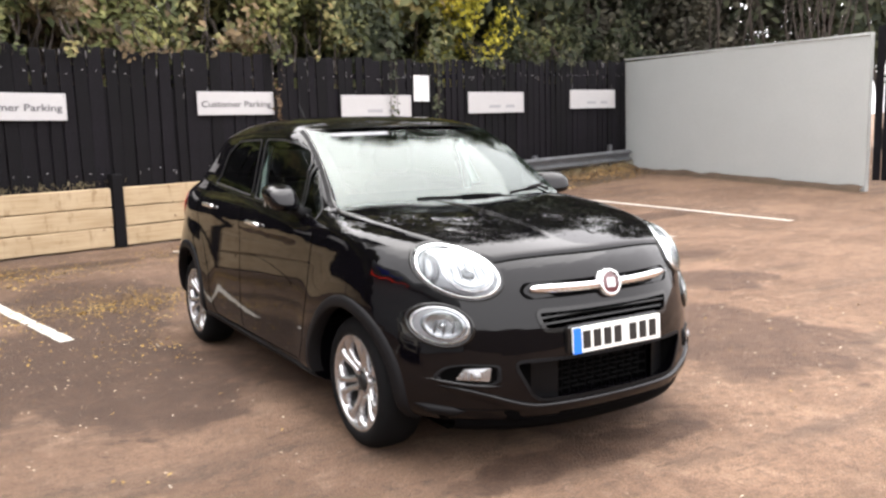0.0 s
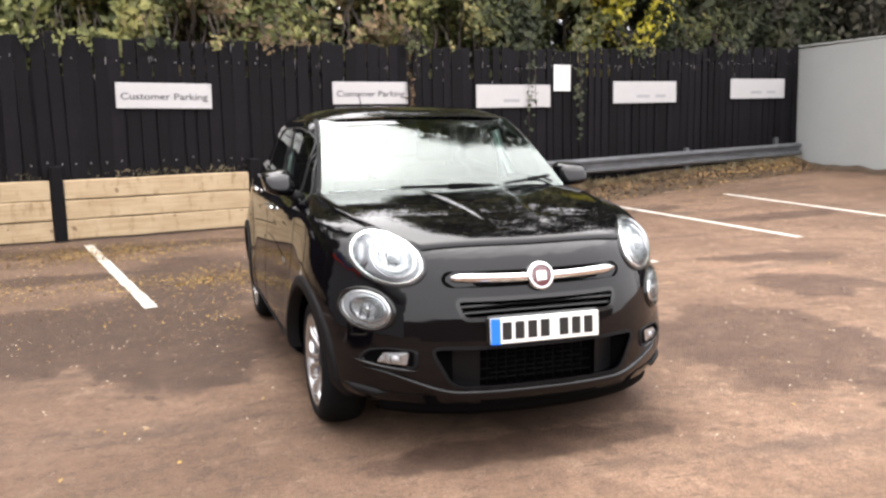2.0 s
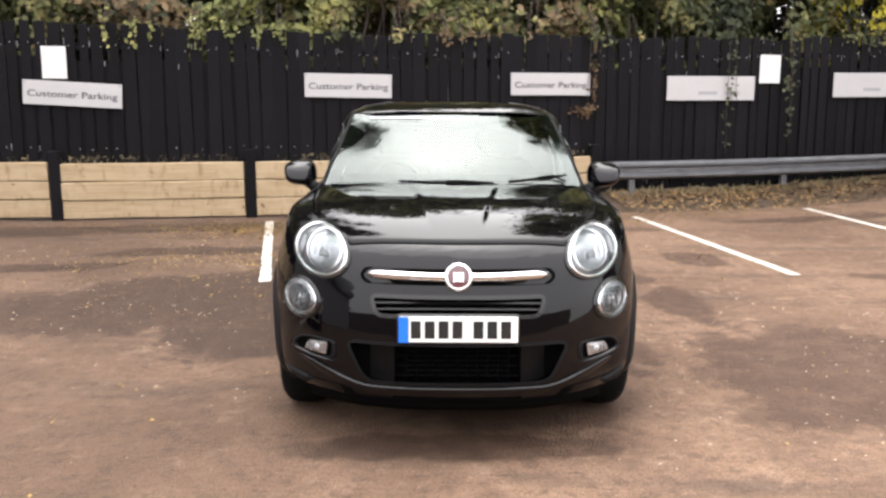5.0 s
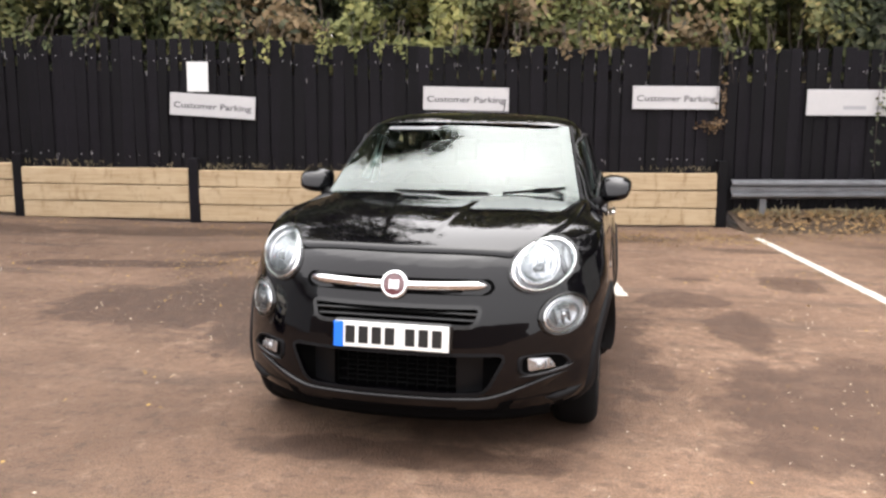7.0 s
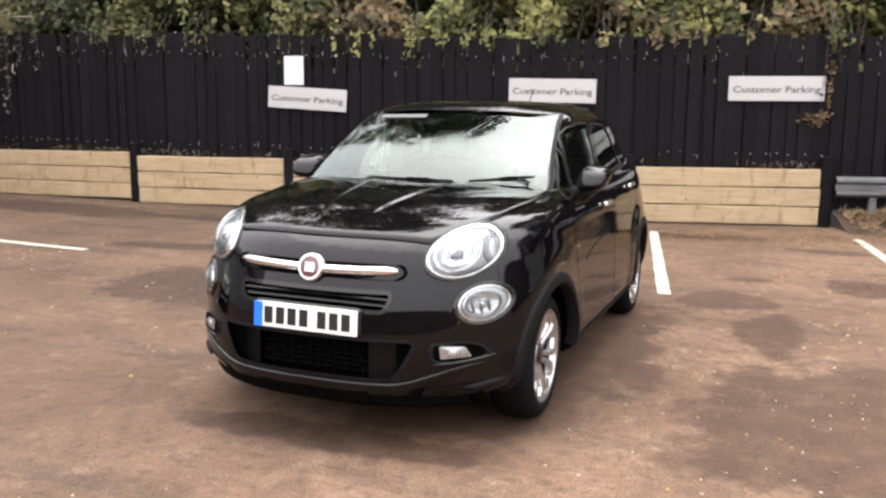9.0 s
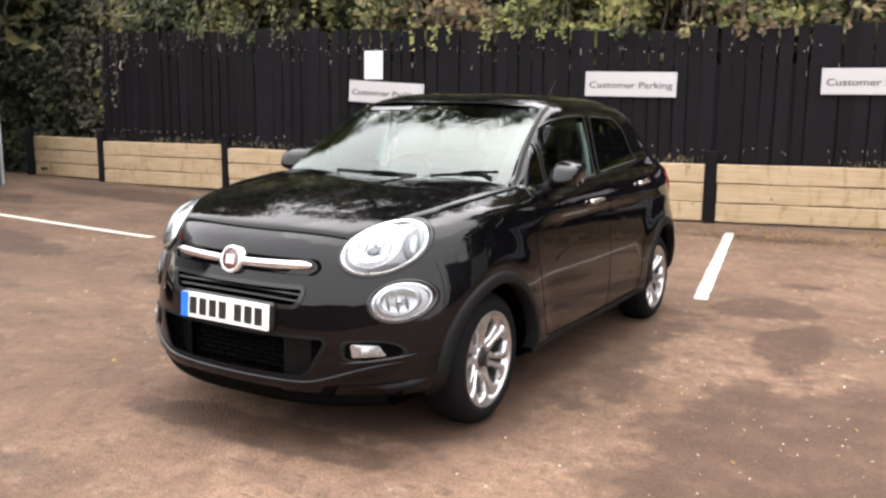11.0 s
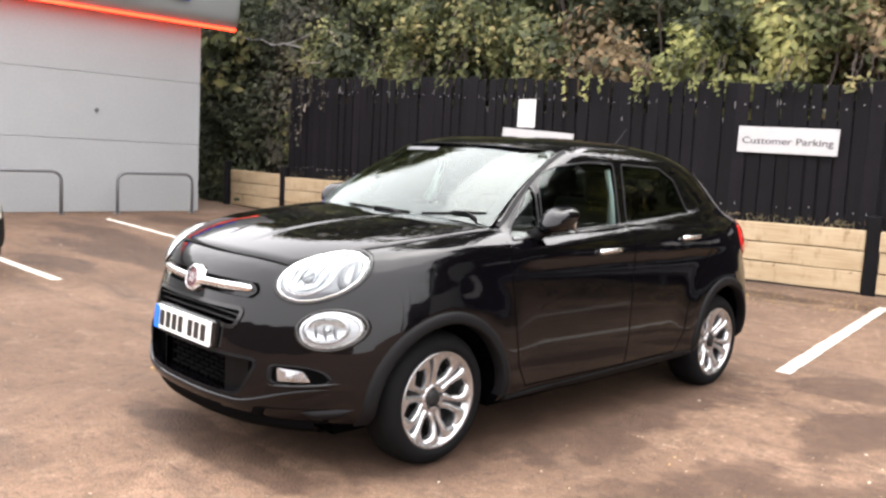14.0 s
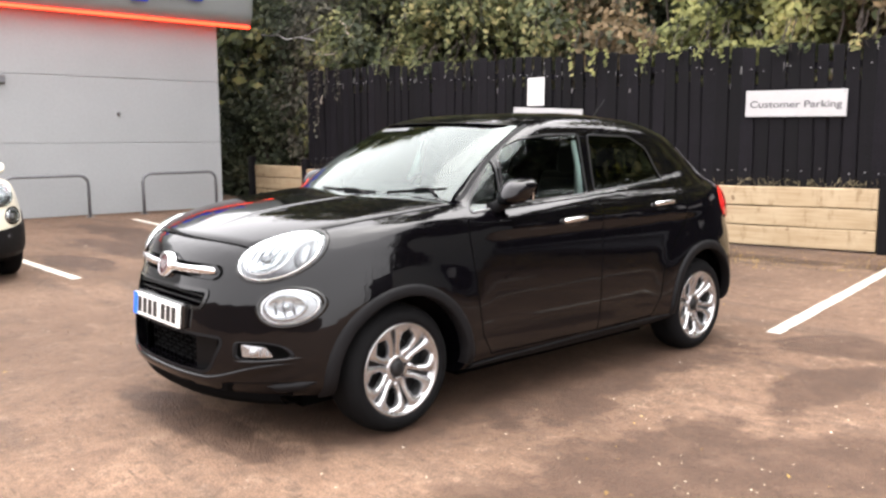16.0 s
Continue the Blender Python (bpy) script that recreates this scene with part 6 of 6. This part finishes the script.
for i, (bx, bz, r, kind) in enumerate(SPRAYS):
    _, fy, _a = fence_point(bx, 0)
    bush(bx, fy + 0.35 + r, 1.4, bz + r, r, 0.6 * r + 0.1, M_FOLIAGE[kind], 240 + i, 28, 150, 0.066, ("olive leafy", "bright yellow-green leafy", "grey-green leafy", "tan autumn-leaved", "", "golden yellow-leaved")[kind] + " bush leaning over the black fence")
# most left bushes take darker leaf colours for the shade beside the showroom
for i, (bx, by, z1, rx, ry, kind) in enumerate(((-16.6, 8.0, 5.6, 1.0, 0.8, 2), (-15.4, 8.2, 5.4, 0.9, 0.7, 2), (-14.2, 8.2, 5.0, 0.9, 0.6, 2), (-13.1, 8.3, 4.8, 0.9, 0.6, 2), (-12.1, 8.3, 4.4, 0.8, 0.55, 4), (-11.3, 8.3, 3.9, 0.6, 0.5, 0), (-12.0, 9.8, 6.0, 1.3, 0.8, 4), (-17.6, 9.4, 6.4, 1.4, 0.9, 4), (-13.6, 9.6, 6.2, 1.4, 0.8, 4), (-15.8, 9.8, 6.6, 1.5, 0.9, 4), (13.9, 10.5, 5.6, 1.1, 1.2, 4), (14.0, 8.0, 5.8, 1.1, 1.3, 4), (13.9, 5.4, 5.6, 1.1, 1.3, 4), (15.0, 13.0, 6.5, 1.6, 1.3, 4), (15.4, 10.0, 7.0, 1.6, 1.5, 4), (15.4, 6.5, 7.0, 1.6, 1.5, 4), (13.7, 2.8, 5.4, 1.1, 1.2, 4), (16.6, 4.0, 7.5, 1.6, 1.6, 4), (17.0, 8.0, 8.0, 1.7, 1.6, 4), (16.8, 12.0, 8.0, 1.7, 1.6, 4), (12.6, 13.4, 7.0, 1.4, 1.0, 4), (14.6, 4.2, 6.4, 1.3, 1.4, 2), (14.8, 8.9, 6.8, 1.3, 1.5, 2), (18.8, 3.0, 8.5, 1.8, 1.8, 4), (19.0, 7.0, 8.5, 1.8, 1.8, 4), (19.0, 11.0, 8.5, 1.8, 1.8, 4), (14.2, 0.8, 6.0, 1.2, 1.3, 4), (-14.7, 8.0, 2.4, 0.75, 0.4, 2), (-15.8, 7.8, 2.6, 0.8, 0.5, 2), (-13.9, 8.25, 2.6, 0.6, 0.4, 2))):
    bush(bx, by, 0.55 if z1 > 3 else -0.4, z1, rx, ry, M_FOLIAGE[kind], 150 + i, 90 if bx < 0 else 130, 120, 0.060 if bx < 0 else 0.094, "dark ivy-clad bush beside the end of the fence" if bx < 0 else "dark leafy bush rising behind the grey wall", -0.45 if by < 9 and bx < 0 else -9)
# deep row: dark leaf colours carry the shade seen through the hollows
for i in range(16):
    bx = -13.5 + 1.9 * i
    _, fy, _a = fence_point(min(max(bx, -11.3), 11.7), 0)
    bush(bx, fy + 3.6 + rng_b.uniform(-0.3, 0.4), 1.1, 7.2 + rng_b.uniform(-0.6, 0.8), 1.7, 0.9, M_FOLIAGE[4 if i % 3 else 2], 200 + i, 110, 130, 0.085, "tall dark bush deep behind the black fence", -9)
for i, (tx, ty, h, s, kind) in enumerate(((-18.0, 11.5, 9, 4.0, 2), (-13.2, 12.5, 9.5, 4.0, 2), (-9.2, 12.2, 19, 4.0, 0), (-5.9, 11.4, 18, 2.9, 2), (-1.0, 12.6, 8, 3.0, 0), (4.9, 12.0, 15, 2.4, 0), (7.8, 13.4, 19, 4.2, 2), (12.2, 14.6, 17, 3.8, 2), (15.5, 15.0, 13, 3.6, 2), (19.0, 11.0, 12, 3.6, 2), (-14.6, 9.6, 11, 2.4, 0))):
    tree(tx, ty, 1.2, h, s, M_FOLIAGE[kind], 300 + i, 170, 80, 0.14, "tall leafy deciduous tree on the wooded slope", 0.15)


# bare pale branches that stick out of the hedge
for i, (p, q) in enumerate((((-12.6, 8.2, 3.4), (-10.2, 7.35, 3.15)), ((-11.8, 8.2, 2.9), (-10.6, 7.3, 2.2)), ((-8.3, 9.0, 3.6), (-7.3, 8.1, 4.0)), ((-10.9, 8.0, 3.9), (-9.9, 7.6, 3.45)))):
    rng_l = np.random.default_rng(700 + i)
    b = thing("bare_branch", "bare pale branch sticking out of the hedge", "branch", group="bare branches")
    part("branch", limb(p, q, 0.022, 0.008, 0.05, rng_l, 8), M_PALEBARK, b, smooth=True)
    mid = tuple(p[k] + (q[k] - p[k]) * 0.55 for k in range(3))
    part("twig", limb(mid, (mid[0] + 0.5, mid[1] - 0.1, mid[2] + 0.25), 0.009, 0.004, 0.03, rng_l, 5), M_PALEBARK, b, smooth=True)


def trailing(x, drop, width, n, kind, seed, label):
    """Shoots that hang over the fence's top edge."""
    rng = np.random.default_rng(seed)
    px, py, a = fence_point(x, 0.06)
    top = fence_top(x)
    t = thing("trailing_shoots", label, "creeper", group="creepers over the fence")
    stems = []
    C, N = [], []
    for k in range(max(2, int(width * 5))):
        u = rng.uniform(-width / 2, width / 2)
        d = drop * rng.uniform(0.4, 1.0)
        bx, by = px + u * math.cos(a), py + u * math.sin(a)
        ox, oy = 0.05 * math.sin(a), -0.05 * math.cos(a)
        stems.append(limb((bx - 4 * ox, by - 4 * oy, top + 0.35), (bx + ox, by + oy, top + 0.03), 0.007, 0.006, 0.03, rng, 4))
        stems.append(limb((bx + ox, by + oy, top + 0.03), (bx + ox + rng.uniform(-0.1, 0.1), by + oy, top - d), 0.006, 0.003, 0.02, rng, 4))
        for _ in range(int(n * d / drop)):
            f = rng.uniform(-0.4, 1.0)
            C.append((bx + ox + rng.normal() * 0.045, by + oy * (1 + abs(rng.normal()) * 0.6), top - d * f + rng.normal() * 0.04))
            N.append((rng.normal() * 0.5, -1, 0.5 + rng.normal() * 0.4))
    tagged(part("stem", join_bm(stems), M_BARK, t), kind="stuff")
    C, N = np.array(C), np.array(N)
    part("leaves", scatter_mesh("leaves", C, N, 0.042 * rng.uniform(0.6, 1.3, len(C)), M_FOLIAGE[kind], seed=seed), None, t)


for i, (x, d, w, n, k) in enumerate(((-11.0, 1.5, 0.7, 22, 4), (-10.5, 0.9, 0.5, 30, 4), (-3.9, 0.45, 1.0, 22, 1), (-2.9, 0.22, 1.4, 14, 1), (-4.6, 0.75, 0.15, 10, 1), (-1.2, 0.15, 1.6, 10, 0), (0.6, 0.12, 1.6, 10, 3), (2.6, 0.18, 1.0, 10, 0), (4.6, 1.9, 0.22, 40, 2), (5.75, 1.75, 0.30, 44, 2), (7.0, 0.16, 1.6, 10, 0), (9.0, 0.12, 2.0, 8, 2), (2.33, 1.0, 0.15, 6, 3), (-7.6, 0.2, 1.4, 10, 0), (-9.2, 0.25, 1.0, 12, 0))):
    trailing(x, d, w, n, k, 500 + i, ("yellow-green leafy shoots hanging over the black fence", "dark ivy strands trailing down the black fence")[k in (2,)])


def withered_clump():
    """Rust-brown dead leaves caught on a stem at the edge of a sign."""
    rng = np.random.default_rng(611)
    px, py, a = fence_point(2.30, 0.075)
    t = thing("withered_creeper", "rust-brown withered creeper leaves clinging to the black fence", "creeper", group="creepers over the fence")
    part("stem", join_bm([limb((px + 0.04, py, 2.15), (px + 0.05, py, 1.55), 0.006, 0.004, 0.03, rng, 4), limb((px + 0.05, py, 1.58), (px - 0.26, py - 0.02, 1.47), 0.005, 0.003, 0.03, rng, 4)]), M_BARK, t)
    C = [(px + 0.05 + rng.normal() * 0.025, py - 0.02 - abs(rng.normal()) * 0.02, rng.uniform(1.55, 2.15)) for _ in range(26)]
    C += [(px - 0.12 + rng.normal() * 0.10, py - 0.02 - abs(rng.normal()) * 0.03, 1.50 + rng.normal() * 0.045) for _ in range(48)]
    N = [(rng.normal() * 0.6, -1, rng.normal() * 0.6) for _ in C]
    part("leaves", scatter_mesh("leaves", np.array(C), np.array(N), 0.034 * rng.uniform(0.6, 1.3, len(C)), M_LITTER, seed=611), None, t)


withered_clump()


def bare_branch():
    """A pale stick that reaches from the showroom's corner over the end of the fence."""
    rng = np.random.default_rng(612)
    t = thing("bare_branch", "long pale bare branch sticking out of the dark bushes", "branch")
    part("main_stem", join_bm([limb((-14.3, 7.75, 4.0), (-11.1, 7.5, 3.50), 0.022, 0.012, 0.06, rng)]), M_WOODGAPLIGHT, t, smooth=True)
    part("twig", join_bm([limb((-11.9, 7.55, 3.62), (-10.6, 7.45, 3.75), 0.010, 0.005, 0.05, rng)]), M_WOODGAPLIGHT, t, smooth=True)


bare_branch()


# ---- fallen leaves and weeds ----
def litter(name, label, spots, n, mat, size, seed, lift=0.006):
    rng = np.random.default_rng(seed)
    C = []
    w = np.array([s[4] for s in spots], float)
    pick = rng.choice(len(spots), n, p=w / w.sum())
    for k in pick:
        cx, cy, sx, sy, _ = spots[k]
        x, y = cx + rng.normal() * sx, cy + rng.normal() * sy
        if -0.95 < x < 0.95 and -0.8 < y < 3.4:
            continue
        if y > (fence_point(min(max(x, -11.3), 11.7), 0.3)[1] if x < 2.4 else fence_point(min(x, 11.7), 1.1)[1]) or x > 11:
            continue
        C.append((x, y, ground_z(x, y) + lift + rng.uniform(0, 0.006)))
    C = np.array(C)
    N = rng.normal(size=C.shape) * 0.25 + np.array([0, 0, 1])
    me = scatter_mesh(name, C, N, size * rng.uniform(0.5, 1.4, len(C)), mat, 0.6, 0.15, seed)
    return tagged(new(name, me), label, "leaves", kind="stuff")


litter("fallen_leaves", "pale yellow and brown fallen leaves strewn over the tarmac", [(-1.9, 4.4, 0.7, 0.9, 1.4), (-2.3, 6.6, 0.6, 0.4, 8), (-1.0, 4.3, 0.4, 0.22, 2), (-1.6, 6.9, 1.2, 0.35, 3), (-3.2, 4.0, 1.2, 0.9, 1.2), (-5, 7.1, 3.5, 0.3, 3), (0.6, 7.6, 0.6, 0.4, 2), (2.25, 7.6, 0.45, 0.35, 2.5), (1.3, 7.3, 0.6, 0.35, 1.5), (2.3, 0.5, 0.4, 0.7, 0.06), (3.4, 2.0, 0.9, 1.0, 0.2), (5.5, 8.3, 3.0, 0.5, 3.5), (3.0, 8.0, 1.0, 0.3, 2.5), (0, 0, 5, 4, 0.8), (2.6, 4.6, 0.5, 0.3, 0.4), (-1.7, 0.28, 0.07, 0.05, 0.03), (-5.6, 3.2, 0.5, 0.3, 0.5), (-0.9, 4.6, 0.35, 0.3, 2.2), (-2.6, 4.4, 0.7, 0.35, 2.0), (-1.0, 2.9, 0.35, 0.5, 0.7)], 8600, M_FALLEN, 0.0140, 51)

litter("leaf_fragments", "tiny pale leaf fragments and grit over the tarmac", [(0, 0, 3.5, 2.6, 2), (-1.8, 2.6, 0.9, 0.9, 1.5), (2.4, 1.5, 1.1, 1.4, 1.2), (-3, 5.5, 2.5, 1.0, 1.5), (4.5, 5, 2, 1.5, 1), (-6, 2.5, 2, 2, 0.7)], 2400, M_GRIT, 0.0085, 52, 0.003)


def bank_cover():
    rng = np.random.default_rng(77)
    C, N, S = [], [], []
    for _ in range(4200):
        x = rng.uniform(2.55, 11.4)
        off = abs(rng.normal()) * 0.5 + 0.12
        px, py, a = fence_point(x, min(off, 1.2))
        h = 0.26 - 0.24 * min(off, 1.05)
        C.append((px, py, ground_z(px, py) + max(0.02, h) + 0.02))
        N.append((rng.normal() * 0.4, -0.2 + rng.normal() * 0.4, 1))
        S.append(0.036 * rng.uniform(0.5, 1.4))
    tagged(new("leaf_litter", scatter_mesh("leaf_litter", np.array(C), np.array(N), np.array(S), M_LITTER, 0.6, 0.15, 5)), "brown and orange leaf litter on the bank", "leaves", kind="stuff")
    C, N, S = [], [], []
    tufts = rng.uniform(-11.2, 2.4, 26)
    for _ in range(1600):
        x = rng.uniform(2.5, 11.4) if rng.random() < 0.55 else tufts[rng.integers(26)] + rng.normal() * 0.22
        if x < -11.3 or x > 11.5:
            continue
        off = rng.uniform(0.1, 0.6) if x > 2.5 else rng.uniform(0.0, 0.07)
        px, py, a = fence_point(x, off)
        base = ground_z(px, py) + (0.2 if x > 2.5 else 0.80)
        C.append((px, py, base + rng.uniform(0.0, 0.10)))
        N.append((rng.normal(), rng.normal() - 0.6, 0.15))
        S.append((0.055 if x > 2.5 else 0.038) * rng.uniform(0.5, 1.6))
    tagged(new("dry_grass", scatter_mesh("dry_grass", np.array(C), np.array(N), np.array(S), M_GRASS, 0.12, 0.1, 6)), "dry grass and weeds along the fence foot", "grass", kind="stuff")


bank_cover()

# ---- plain unseen walls added behind the camera: close the yard, darken the car's reflections ----
M_FAR = material("unseen_dark_wall", (0.11, 0.085, 0.07), 0.9, vary=0.3, scale=1.5, bump=0.3)
for nm, sx, sy, cx, cy in (("wall_south", 60, 0.3, 0, -17), ("wall_west", 0.3, 12, -24, -13)):
    tagged(part(nm, box((sx, sy, 3.2), None), M_FAR, m=pose(cx, cy, 1.6)), "plain unseen dark wall added to close the yard", "wall", kind="structure")
